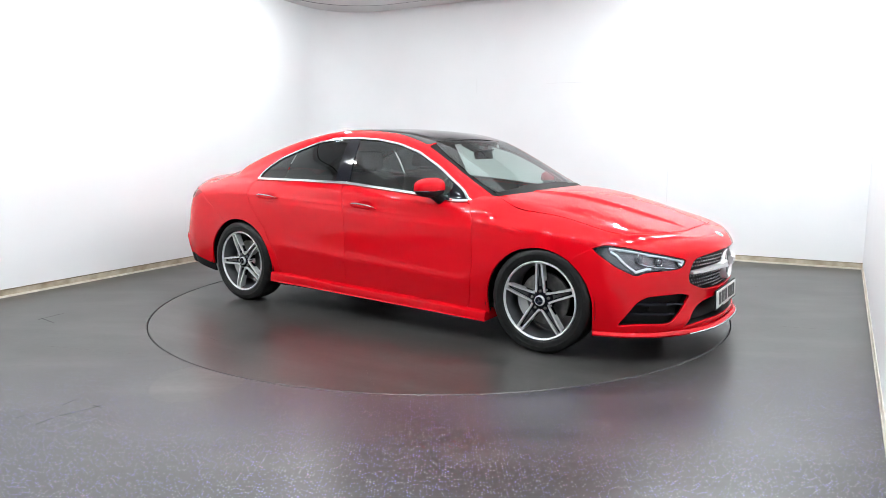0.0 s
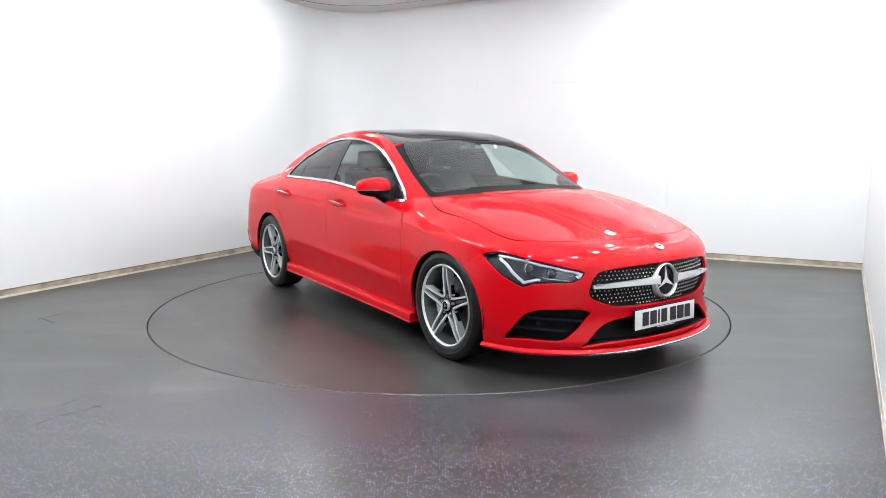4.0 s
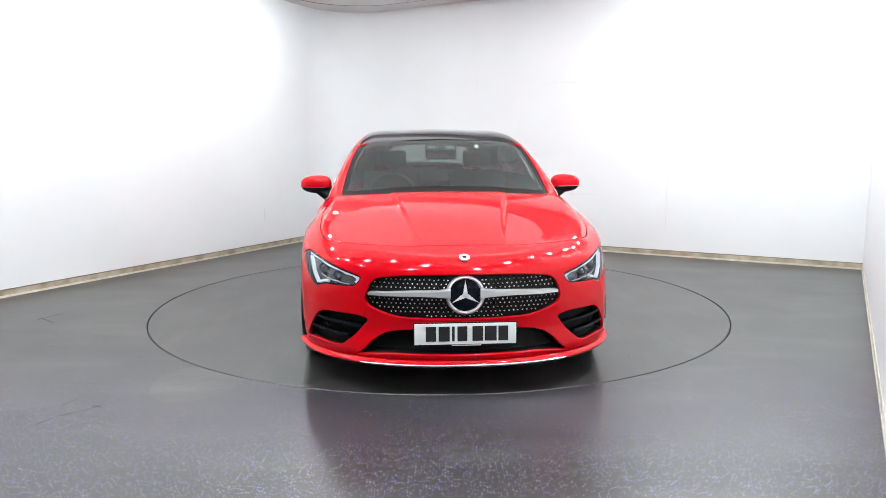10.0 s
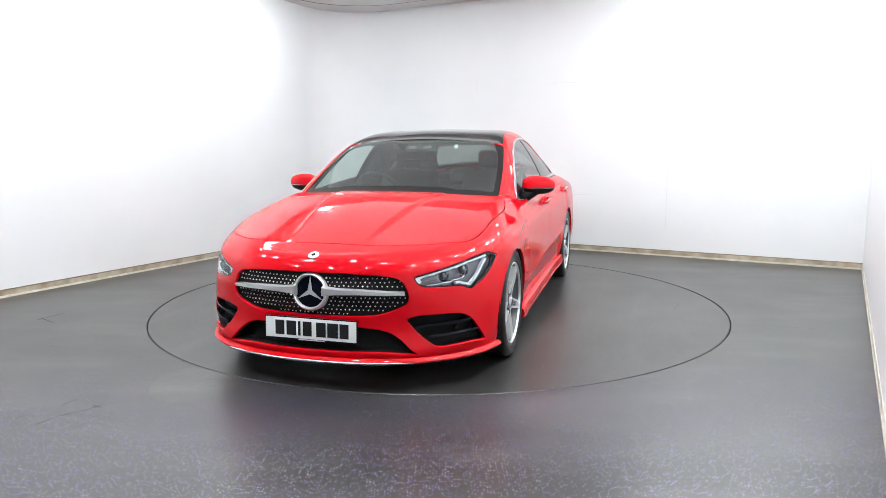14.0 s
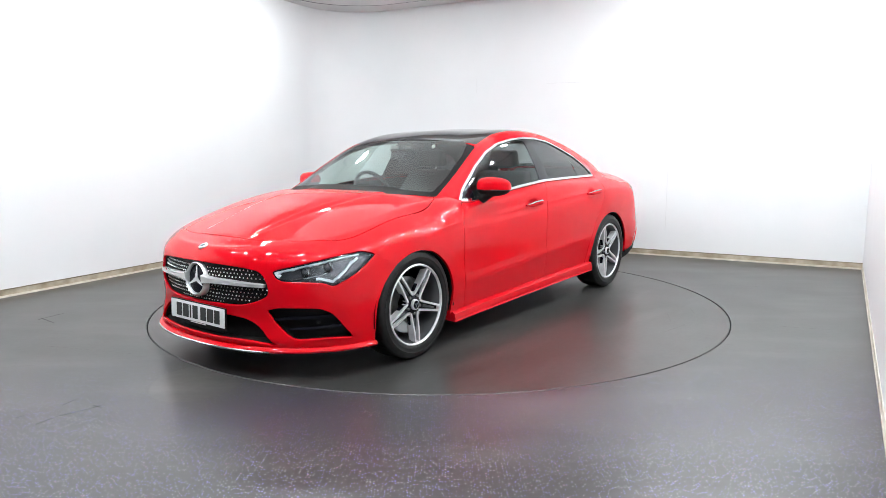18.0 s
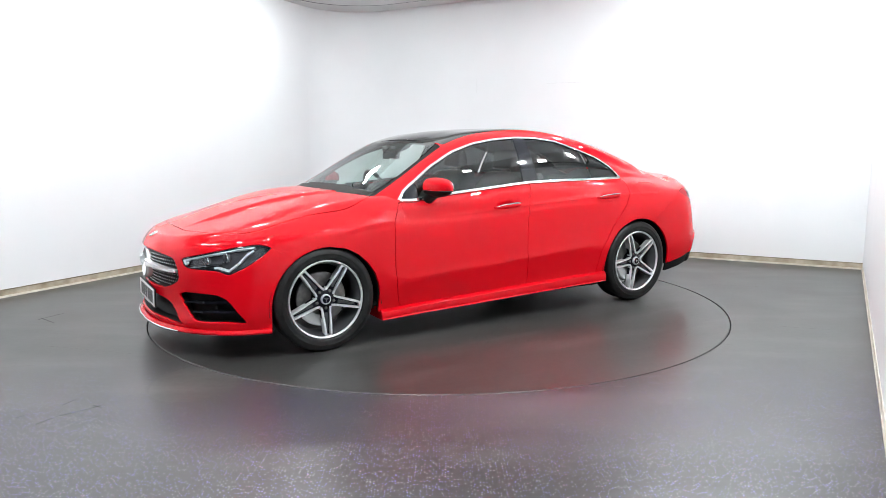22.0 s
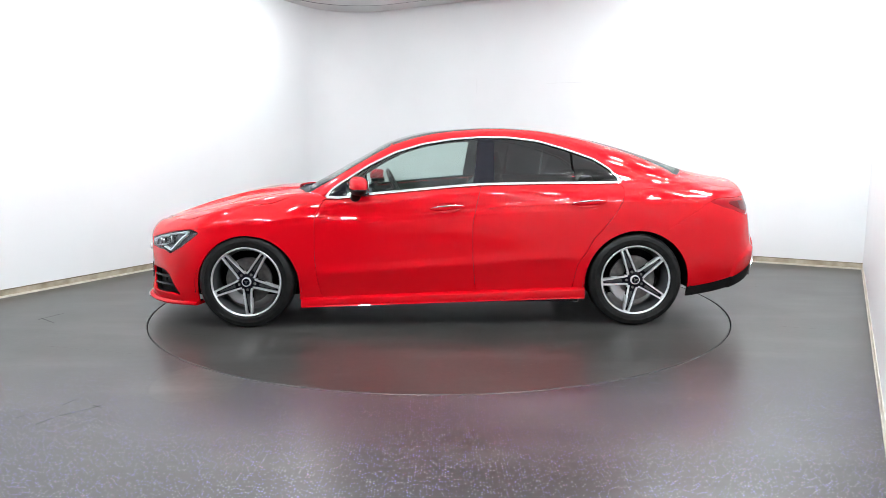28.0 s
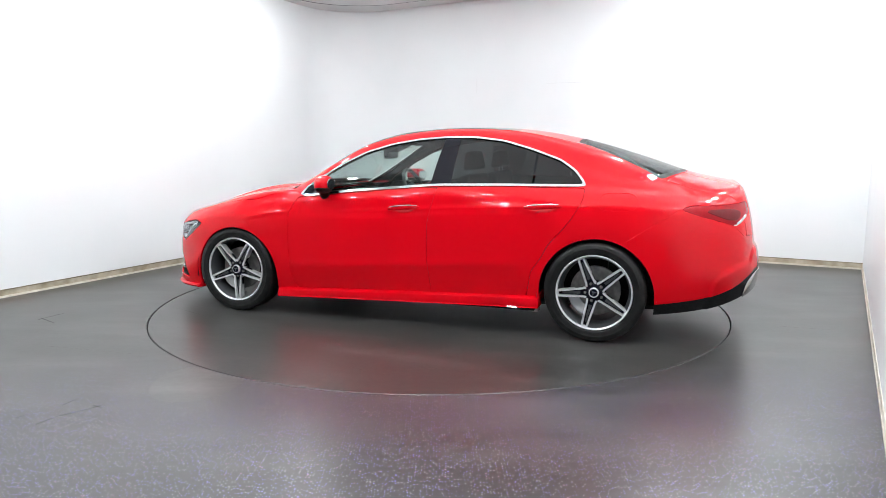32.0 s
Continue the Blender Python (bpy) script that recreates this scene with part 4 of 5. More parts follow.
def rod(points, r, n=8, caps=True):
    """A round bar along points."""
    pts = [Vector(p) for p in points]
    vs, fs = [], []
    up = Vector((0, 0, 1))
    for i, p in enumerate(pts):
        d = (pts[min(i + 1, len(pts) - 1)] - pts[max(i - 1, 0)]).normalized()
        a = d.cross(up if abs(d.z) < 0.9 else Vector((1, 0, 0))).normalized()
        b = d.cross(a)
        for k in range(n):
            q = 2 * math.pi * k / n
            vs.append(p + (a * math.cos(q) + b * math.sin(q)) * (r[i] if isinstance(r, (list, tuple)) else r))
    for i in range(len(pts) - 1):
        for k in range(n):
            fs.append((i * n + k, i * n + (k + 1) % n, (i + 1) * n + (k + 1) % n, (i + 1) * n + k))
    if caps:
        fs += [tuple(range(n))[::-1], tuple((len(pts) - 1) * n + k for k in range(n))]
    return vs, fs


def prism(outline, z0, z1, m, bevel=0.0):
    """A plate of the given outline between two heights, placed by m."""
    bm = bmesh.new()
    lo = [bm.verts.new(m @ Vector((x, y, z0))) for x, y in outline]
    hi = [bm.verts.new(m @ Vector((x, y, z1))) for x, y in outline]
    bm.faces.new(lo[::-1])
    top = bm.faces.new(hi)
    n = len(outline)
    for i in range(n):
        bm.faces.new((lo[i], lo[(i + 1) % n], hi[(i + 1) % n], hi[i]))
    if bevel:
        bmesh.ops.bevel(bm, geom=list(top.edges), offset=bevel, segments=2, affect="EDGES", profile=0.6)
    bmesh.ops.recalc_face_normals(bm, faces=bm.faces)
    return bm


def surface_at(s, a, b, view):
    """The place and normal of a piece of skin nearest to coordinates in a view."""
    if view == "nose":
        d = (s.v[:, 1] - s.v[:, 0] - a) ** 2 + (s.v[:, 2] - b) ** 2
    elif view == "front":
        d = (s.v[:, 1] - a) ** 2 + (s.v[:, 2] - b) ** 2
    else:
        d = (s.v[:, 0] - a) ** 2 + (s.v[:, 2] - b) ** 2
    w = np.argsort(d)[:4]
    k = 1 / (d[w] + 1e-7)
    p, n = (s.v[w] * k[:, None]).sum(0) / k.sum(), (s.n[w] * k[:, None]).sum(0) / k.sum()
    return p, n / np.linalg.norm(n)


def ribbon(s, line, view, width, out, thick=0.0):
    """A raised strip laid on a piece of skin along a line in one of its views."""
    vs, fs = [], []
    pts = [surface_at(s, a, b, view) for a, b in line]
    k = len(pts)
    for i, (p, n) in enumerate(pts):
        d = pts[min(i + 1, k - 1)][0] - pts[max(i - 1, 0)][0]
        c = np.cross(n, d / np.linalg.norm(d))
        w = width[i] if isinstance(width, (list, tuple)) else width
        for q, h in ((-0.5, thick), (-0.35, out), (0.35, out), (0.5, thick)):
            vs.append(p + c * w * q + n * h)
    for i in range(k - 1):
        for q in range(3):
            fs.append((i * 4 + q, i * 4 + 4 + q, i * 4 + 5 + q, i * 4 + 1 + q))
    fs += [(0, 1, 2, 3), tuple(4 * k - 4 + q for q in (3, 2, 1, 0))]
    return vs, fs


def mirrored(vs, fs, sgn):
    if sgn > 0:
        return vs, fs
    return [(v[0], -v[1], v[2]) for v in vs], [tuple(f)[::-1] for f in fs]


def along(points, n):
    """n + 1 places spread evenly along a line of points."""
    p = np.asarray(points, float)
    t = np.concatenate([[0], np.cumsum(np.linalg.norm(np.diff(p, axis=0), axis=1))])
    q = np.linspace(0, t[-1], n + 1)
    return [tuple(np.interp(x, t, p[:, i]) for i in range(p.shape[1])) for x in q]


def wings_and_doors(flip, sgn):
    panel("front_wing", wing_skin, RED, car, "red front wing", flip=flip)
    fd = panel("front_door", fd_skin, RED, car, "red front door", 0.006, flip=flip)
    rd = panel("rear_door", rd_skin, RED, car, "red rear door", 0.006, flip=flip)
    w = window_skin
    d = side_view(w, DAYLIGHT)
    d = d + 0.003 - 0.003 * smooth(0.0, 0.03, w.v[:, 2] - 0.015 - BELT_Z(w.v[:, 0]))
    chrome = w.keep(-0.0105 - d)
    inner = w.keep(d + 0.0105)
    panel("window_seal", w.keep(-0.0135 - d), RUBBER, car, "black rubber window seal", 0.0, flip=flip, depth=0.0158)
    dp = side_view(inner, PILLAR)
    pillar, glass = inner.split(dp)
    front_glass = glass.keep(-0.28 - glass.v[:, 0])
    rear_all = glass.keep(glass.v[:, 0] + 0.28)
    corner = rear_all.keep(rear_all.v[:, 0] + 0.943)
    rear_glass = rear_all.keep(-0.927 - rear_all.v[:, 0])
    bar = rear_all.keep(np.maximum(rear_all.v[:, 0] + 0.927, -0.943 - rear_all.v[:, 0]))
    sail = front_glass.keep(side_view(front_glass, [(0.9, 0.8), (0.9, 1.2), (0.672, 1.10), (0.655, 0.8)]))
    front_glass = front_glass.keep(-side_view(front_glass, [(0.9, 0.8), (0.9, 1.2), (0.672, 1.10), (0.655, 0.8)]))
    panel("window", front_glass, CLEAR, fd, "lightly tinted window glass", 0.0, flip=flip, depth=0.005)
    panel("mirror_sail", sail, PIANO, fd, "gloss black corner piece", 0.006, flip=flip, depth=0.002)
    panel("window", rear_glass, DARKGLASS, rd, "dark tinted window glass", 0.0, flip=flip, depth=0.005)
    panel("quarter_window", corner, DARKGLASS, rd, "dark tinted window glass", 0.0, flip=flip, depth=0.005)
    panel("window_bar", bar, PIANO, rd, "", 0.006, flip=flip, depth=0.001)
    panel("pillar_trim", pillar, PIANO, car, "gloss black door pillar trim", 0.006, flip=flip, depth=0.0015)
    panel("window_chrome", chrome, CHROME, car, "chrome strip round the side windows", 0.008, flip=flip, depth=-0.004)
    for x0, x1, z0, z1, door, s in ((0.078, -0.158, 0.832, 0.852, fd, fd_skin), (-0.902, -1.138, 0.866, 0.882, rd, rd_skin)):
        # a bowed grip on two feet over a shallow cup, with a bright insert along its top
        vs, fs = [], []
        n = 14
        for i in range(n + 1):
            u = i / n
            x, z = x0 + (x1 - x0) * u, z0 + (z1 - z0) * u
            p, _ = surface_at(s, x, z, "side")
            e = min(1.0, 4 * u, 4 * (1 - u))
            out = 0.006 + 0.026 * e ** 0.6 + 0.014 * (1 - abs(2 * u - 1) ** 4)
            h = 0.017 * (0.35 + 0.65 * e)
            for a in range(10):
                q = 2 * math.pi * a / 10
                vs.append((x, p[1] + out + 0.009 * math.cos(q), z + h * math.sin(q)))
        for i in range(n):
            for a in range(10):
                fs.append((i * 10 + a, i * 10 + (a + 1) % 10, i * 10 + 10 + (a + 1) % 10, i * 10 + 10 + a))
        fs += [tuple(range(10))[::-1], tuple(n * 10 + a for a in range(10))]
        grip = sheet("door_handle", *mirrored(vs, fs, sgn), RED, door, "red door handle with a bright insert")
        line, girth = [], []
        for u in np.linspace(0.03, 0.97, 14):
            x, z = x0 + (x1 - x0) * u, z0 + (z1 - z0) * u
            e = min(1.0, 4 * u, 4 * (1 - u))
            line.append((x, surface_at(s, x, z, "side")[0][1] + 0.010 + 0.026 * e ** 0.6 + 0.014 * (1 - abs(2 * u - 1) ** 4), z + 0.006 + 0.008 * e))
            girth.append(0.0025 + 0.0040 * e * (0.5 + 0.5 * u))
        vs, fs = rod(line, girth, 8)
        sheet("handle_trim", *mirrored([tuple(v) for v in vs], fs, sgn), CHROME, door, "chrome handle insert")


both_sides(wings_and_doors)


# sills
def sill(flip, sgn):
    vs, fs = [], []
    xs = np.linspace(0.985, -1.005, 34)
    for i, x in enumerate(xs):
        u = (0.985 - x) / 1.99
        zt, zb = 0.203 + 0.068 * u, 0.142 + 0.055 * u
        y = 0.012 * smooth(-0.6, -1.0, x) + 0.008 * smooth(0.7, 0.98, x)
        for yy, zz in ((0.70, zt + 0.02), (0.846, zt + 0.010), (0.872 + y, zt + 0.003), (0.884 + y, zt - 0.006), (0.892 + y, zb + 0.026), (0.889 + y, zb + 0.012), (0.893 + y, zb + 0.004), (0.70, zb + 0.008)):
            vs.append((x, yy, zz))
    for i in range(len(xs) - 1):
        for k in range(7):
            fs.append((i * 8 + k, i * 8 + 8 + k, i * 8 + 9 + k, i * 8 + 1 + k))
    fs += [tuple(range(8)), tuple(len(vs) - 8 + k for k in range(8))[::-1]]
    sheet("sill", *mirrored(vs, fs, sgn), RED, car, "red side sill", 30)


both_sides(sill)


# the nose: black backs of the openings, grille, lip and lamps
grille = panel("grille", grille_skin, BLACK, bumper, "black radiator grille with silver pins and a silver bar", 0.0, both=True, depth=0.028)
panel("lower_intake", low_skin, BLACK, bumper, "black lower air intake", 0.0, both=True, depth=0.07)
throat("intake_wall", low_skin, 0.07, bumper)
throat("intake_wall", intake_skin, 0.05, bumper)
throat("grille_wall", grille_skin, 0.028, bumper)


def bars_of_intake(flip, sgn):
    back = panel("side_intake", intake_skin, BLACK, bumper, "black side air intake with two slats", 0.0, flip=flip, depth=0.05)
    for z0, z1, a0, a1 in ((0.338, 0.357, -1.605, -1.155), (0.288, 0.300, -1.50, -1.09)):
        line = along([(a0, z0), ((a0 + a1) / 2, (z0 + z1) / 2 + 0.002), (a1, z1)], 12)
        vs, fs = ribbon(intake_skin, line, "nose", 0.017, -0.004, -0.04)
        sheet("slat", *mirrored([tuple(v) for v in vs], fs, sgn), PIANO, bumper, "gloss black intake slat")
    p, n = surface_at(intake_skin, -1.27, 0.325, "nose")
    vs, fs = lathe([(0.001, 0.006), (0.011, 0.004), (0.013, -0.01)], 14, Matrix.Translation(p - n * 0.02) @ Vector(n).to_track_quat("Z", "Y").to_matrix().to_4x4())
    sheet("parking_sensor", *mirrored([tuple(v) for v in vs], fs, sgn), BLACK, bumper)


both_sides(bars_of_intake)


def grille_pins():
    """Rows of small bright pins, staggered, thinning towards the ends."""
    vs, fs = [], []
    for r in range(11):
        z = 0.405 + r * 0.0215
        if 0.505 < z < 0.553:
            continue
        for k in range(-22, 23):
            y = (k + 0.5 * (r % 2)) * 0.0245
            if inside_of(GRILLE, np.array([abs(y)]), np.array([z]))[0] > -0.010 or math.hypot(y, z - 0.52) < 0.108:
                continue
            p, n = surface_at(grille_skin, abs(y), z, "front")
            if y < 0:
                p, n = p * (1, -1, 1), n * (1, -1, 1)
            q = p - n * 0.0245
            b = len(vs)
            for dy, dz, h in ((-0.0048, 0, 0), (0, -0.0038, 0), (0.0048, 0, 0), (0, 0.0038, 0), (0, 0, 0.004)):
                vs.append((q[0] + n[0] * h, q[1] + dy + n[1] * h, q[2] + dz + n[2] * h))
            fs += [(b, b + 1, b + 4), (b + 1, b + 2, b + 4), (b + 2, b + 3, b + 4), (b + 3, b, b + 4)]
            vs += [(q[0] - 0.0035, q[1] + dy * 1.2, q[2] + dz * 1.2) for dy, dz in ((-0.004, 0), (0, -0.004), (0.004, 0), (0, 0.004))]
            fs += [(b, b + 5, b + 6, b + 1), (b + 1, b + 6, b + 7, b + 2), (b + 2, b + 7, b + 8, b + 3), (b + 3, b + 8, b + 5, b)]
    return tagged(sheet("grille_studding", vs, fs, PIN, bumper, "small bright grille pins", 20), kind="stuff")


grille_pins()
FACE = Matrix.Translation((2.236, 0, 0.520)) @ pose(0, 0, 0, 90, 0, 90) @ pose(0, 0, 0, -6)
for sgn in (1, -1):
    line = along([(0.075, 0.527), (0.25, 0.528), (0.40, 0.522), (0.487, 0.519)], 14)
    w = [0.062 - 0.044 * min(1, i / 3) ** 0.5 * 0.5 - 0.020 * (i / 14) for i in range(15)]
    vs, fs = ribbon(grille_skin, line, "front", w, 0.010, -0.02)
    sheet("grille_bar", *mirrored([tuple(v) for v in vs], fs, sgn), SATIN, bumper, "satin silver grille bar")
vs, fs = lathe([(0.081, 0.004), (0.083, 0.016), (0.089, 0.023), (0.096, 0.018), (0.100, 0.006), (0.100, -0.02)], 56, FACE)
emblem = sheet("emblem_ring", vs, fs, SATIN, bumper, "silver ring of the round grille emblem")
vs, fs = lathe([(0.0005, 0.010), (0.05, 0.009), (0.08, 0.004)], 40, FACE)
sheet("emblem_disc", vs, fs, EMBLEMDARK, bumper, "dark disc of the grille emblem")
for k in range(3):
    bm = prism([(-0.013, 0.0), (0.0, 0.079), (0.013, 0.0), (0, -0.012)], 0.008, 0.013, FACE @ pose(0, 0, 0, 0, 0, 120 * k), 0.0)
    bm.verts.ensure_lookup_table()
    part("emblem_arm", bm, SATIN, bumper, flat=True)
BADGE = Matrix.Translation((2.192, 0, 0.7035)) @ Vector(surface_at(bumper_skin, 0.0, 0.702, "front")[1]).to_track_quat("Z", "Y").to_matrix().to_4x4()
vs, fs = lathe([(0.0005, 0.004), (0.018, 0.004), (0.024, 0.0045), (0.028, 0.003), (0.029, -0.002)], 28, BADGE)
sheet("bonnet_badge", vs, fs, SATIN, bumper, "small round silver badge")
vs, fs = lathe([(0.0005, 0.0052), (0.009, 0.0050), (0.011, 0.0044)], 20, BADGE)
sheet("badge_centre", vs, fs, EMBLEMDARK, bumper)

# front lip: red blade with a bright strip along its middle
NOSE_RING = [(NOSE_X + (NOSE_A + 0.0) * math.cos(radians(a)) ** (2 / 3.4), RING_Y(NOSE_X) * math.sin(radians(a))) for a in np.linspace(0, 75, 46)]


def lip(flip, sgn):
    vs, fs, cs, cf = [], [], [], []
    for i, (x, y) in enumerate(NOSE_RING):
        u = i / 45
        d = Vector((math.cos(radians(75 * u)) ** 1.2, math.sin(radians(75 * u)) * 0.8, 0)).normalized()
        rise = 0.004 * smooth(0.75, 1, u)
        out = 0.012 + 0.008 * math.sin(math.pi * min(1, u * 1.4))
        for o, z in ((-0.16, 0.170), (out - 0.014, 0.186), (out - 0.002, 0.178), (out + 0.003, 0.170), (out - 0.003, 0.160), (-0.16, 0.158)):
            vs.append((x + d.x * o, y + d.y * o, z + rise))
        if u < 0.47:
            w = 0.002 * min(1.0, (0.47 - u) * 12)
            for o, z in ((out + 0.001, 0.170 + w), (out + 0.008, 0.166 + w * 0.5), (out + 0.006, 0.160), (out - 0.02, 0.1585)):
                cs.append((x + d.x * o, y + d.y * o, z + rise))
    for i in range(45):
        for k in range(5):
            fs.append((i * 6 + k, i * 6 + 1 + k, i * 6 + 7 + k, i * 6 + 6 + k))
    fs.append(tuple(len(vs) - 6 + k for k in range(6)))
    n = len(cs) // 4
    for i in range(n - 1):
        for k in range(3):
            cf.append((i * 4 + k, i * 4 + 1 + k, i * 4 + 5 + k, i * 4 + 4 + k))
    sheet("front_lip", *mirrored(vs, fs, sgn), RED, bumper, "red lip under the bumper", 30)
    sheet("lip_strip", *mirrored(cs, cf, sgn), CHROME, bumper, "bright strip along the lip")


both_sides(lip)


def headlamp(flip, sgn):
    lamp = panel("headlight", head_skin, LENS, car, "clear headlight with a white light guide and dark housing", 0.0, flip=flip, depth=0.001)
    panel("housing", head_skin, LAMPGREY, lamp, "dark grey lamp housing", 0.0, flip=flip, depth=0.035)
    rim = head_skin.keep(-nose_view(head_skin, HEADLIGHT) - 0.007)
    panel("rim", rim, PIANO, lamp, "", 0.012, flip=flip, depth=0.003)
    top = along([(-1.585, 0.585), (-1.54, 0.605), (-1.34, 0.634), (-1.10, 0.667), (-0.95, 0.679)], 24)
    vs, fs = ribbon(head_skin, top, "nose", [0.027 - 0.012 * i / 24 for i in range(25)], -0.007, -0.024)
    sheet("light_guide", *mirrored([tuple(v) for v in vs], fs, sgn), LAMPWHITE, lamp, "white daytime light strip")
    bot = along([(-0.96, 0.662), (-1.02, 0.625), (-1.08, 0.58), (-1.15, 0.540), (-1.22, 0.556), (-1.28, 0.560)], 16)
    vs, fs = ribbon(head_skin, bot, "nose", 0.016, -0.007, -0.024)
    sheet("light_guide", *mirrored([tuple(v) for v in vs], fs, sgn), LAMPWHITE, lamp, "white hooked daytime light strip")
    vs, fs = ribbon(head_skin, along([(-1.60, 0.592), (-1.565, 0.558)], 4), "nose", 0.046, -0.007, -0.024)
    sheet("light_guide", *mirrored([tuple(v) for v in vs], fs, sgn), LAMPWHITE, lamp, "white inner end of the light strip")
    vs, fs = ribbon(head_skin, along([(-1.52, 0.558), (-1.40, 0.562), (-1.28, 0.572), (-1.19, 0.590)], 10), "nose", 0.008, -0.010, -0.03)
    sheet("bright_line", *mirrored([tuple(v) for v in vs], fs, sgn), CHROME, lamp)
    for a, z, r in ((-1.36, 0.597, 0.021), (-1.19, 0.619, 0.026)):
        p, n = surface_at(head_skin, a, z, "nose")
        m = Matrix.Translation(p - n * 0.030) @ Vector((1, 0.25, 0)).to_track_quat("Z", "Y").to_matrix().to_4x4()
        vs, fs = lathe([(0.0004, 0.020), (r * 0.5, 0.018), (r * 0.85, 0.010), (r, 0.0), (r * 1.15, 0.012), (r * 1.2, -0.01)], 20, m)
        projector = sheet("projector", *mirrored([tuple(v) for v in vs], fs, sgn), DARKLENS, lamp, "round dark glass projector")
        vs, fs = lathe([(r * 1.12, 0.010), (r * 1.22, 0.014), (r * 1.30, 0.008)], 20, m)
        sheet("projector_ring", *mirrored([tuple(v) for v in vs], fs, sgn), CHROME, projector, "thin bright ring")


both_sides(headlamp)


def tail_lamp(flip, sgn):
    lamp = panel("tail_light", tail_skin, TAILRED, car, "red wraparound tail light", 0.02, flip=flip, depth=0.002)
    inner = tail_skin.keep(tail_view(tail_skin, rounded([(-1.16, 0.872), (-1.45, 0.875), (-1.60, 0.855), (-1.52, 0.805), (-1.36, 0.815)], 2)))
    panel("lamp_inner", inner, TAILDARK, lamp, "darker inner reflector", 0.004, flip=flip, depth=-0.0015)
    line = tail_skin.keep(tail_view(tail_skin, rounded([(-1.44, 0.776), (-1.60, 0.815), (-1.69, 0.842), (-1.70, 0.825), (-1.56, 0.788), (-1.46, 0.770)], 1)))
    panel("lamp_edge", line, CHROME, lamp, "clear bright lower edge", 0.003, flip=flip, depth=-0.002)


both_sides(tail_lamp)

# number plate: white, with plain bars for its characters
PLATE = Matrix.Translation((2.256, 0, 0.3225)) @ pose(0, 0, 0, 90, 0, 90) @ pose(0, 0, 0, -2)
plate = part("number_plate", prism([(-0.265, -0.062), (0.265, -0.062), (0.265, 0.060), (-0.265, 0.060)], -0.012, -0.003, PLATE, 0.002), BLACK, car, "white number plate with black bars in a black holder")
part("plate_face", prism([(-0.258, -0.052), (0.258, -0.052), (0.258, 0.055), (-0.258, 0.055)], -0.003, 0.001, PLATE, 0.001), WHITEPLATE, plate, "white plate face")
for x, w in ((-0.175, 0.052), (-0.108, 0.056), (-0.062, 0.014), (-0.016, 0.05), (0.062, 0.054), (0.128, 0.06), (0.192, 0.05)):
    part("plate_mark", prism([(x - w / 2, -0.036), (x + w / 2, -0.036), (x + w / 2, 0.040), (x - w / 2, 0.040)], 0.001, 0.002, PLATE), INK, plate, "plain black bar", flat=True)
part("plate_caption", prism([(-0.07, -0.0605), (0.08, -0.0605), (0.08, -0.0555), (-0.07, -0.0555)], -0.003, -0.002, PLATE), WHITEPLATE, plate, "thin white bar below the plate", flat=True)


# ---- wheels ----
def tyre_mesh():
    prof = [(0.226, -0.205), (0.240, -0.210), (0.285, -0.218), (0.311, -0.208), (0.323, -0.190), (0.3275, -0.160), (0.328, -0.10), (0.3275, -0.035), (0.3245, -0.012), (0.317, -0.002),
            (0.305, 0.004), (0.286, 0.0075), (0.284, 0.0062), (0.268, 0.0070), (0.255, 0.0050), (0.249, 0.000), (0.246, -0.008), (0.243, -0.020)]
    return lathe(prof, 96)


def tread_blocks():
    """Short shoulder grooves round the tyre's edge."""
    vs, fs = [], []
    n = 66
    for i in range(n):
        a0, a1 = 2 * math.pi * i / n, 2 * math.pi * (i + 0.72) / n
        b = len(vs)
        for a in (a0, a1):
            for r, h in ((0.3238, -0.012), (0.3278, -0.024), (0.3279, -0.075), (0.3238, -0.078)):
                vs.append((r * math.cos(a), r * math.sin(a), h))
        fs += [(b, b + 4, b + 5, b + 1), (b + 1, b + 5, b + 6, b + 2), (b + 2, b + 6, b + 7, b + 3), (b, b + 1, b + 2, b + 3), (b + 7, b + 6, b + 5, b + 4)]
    return vs, fs


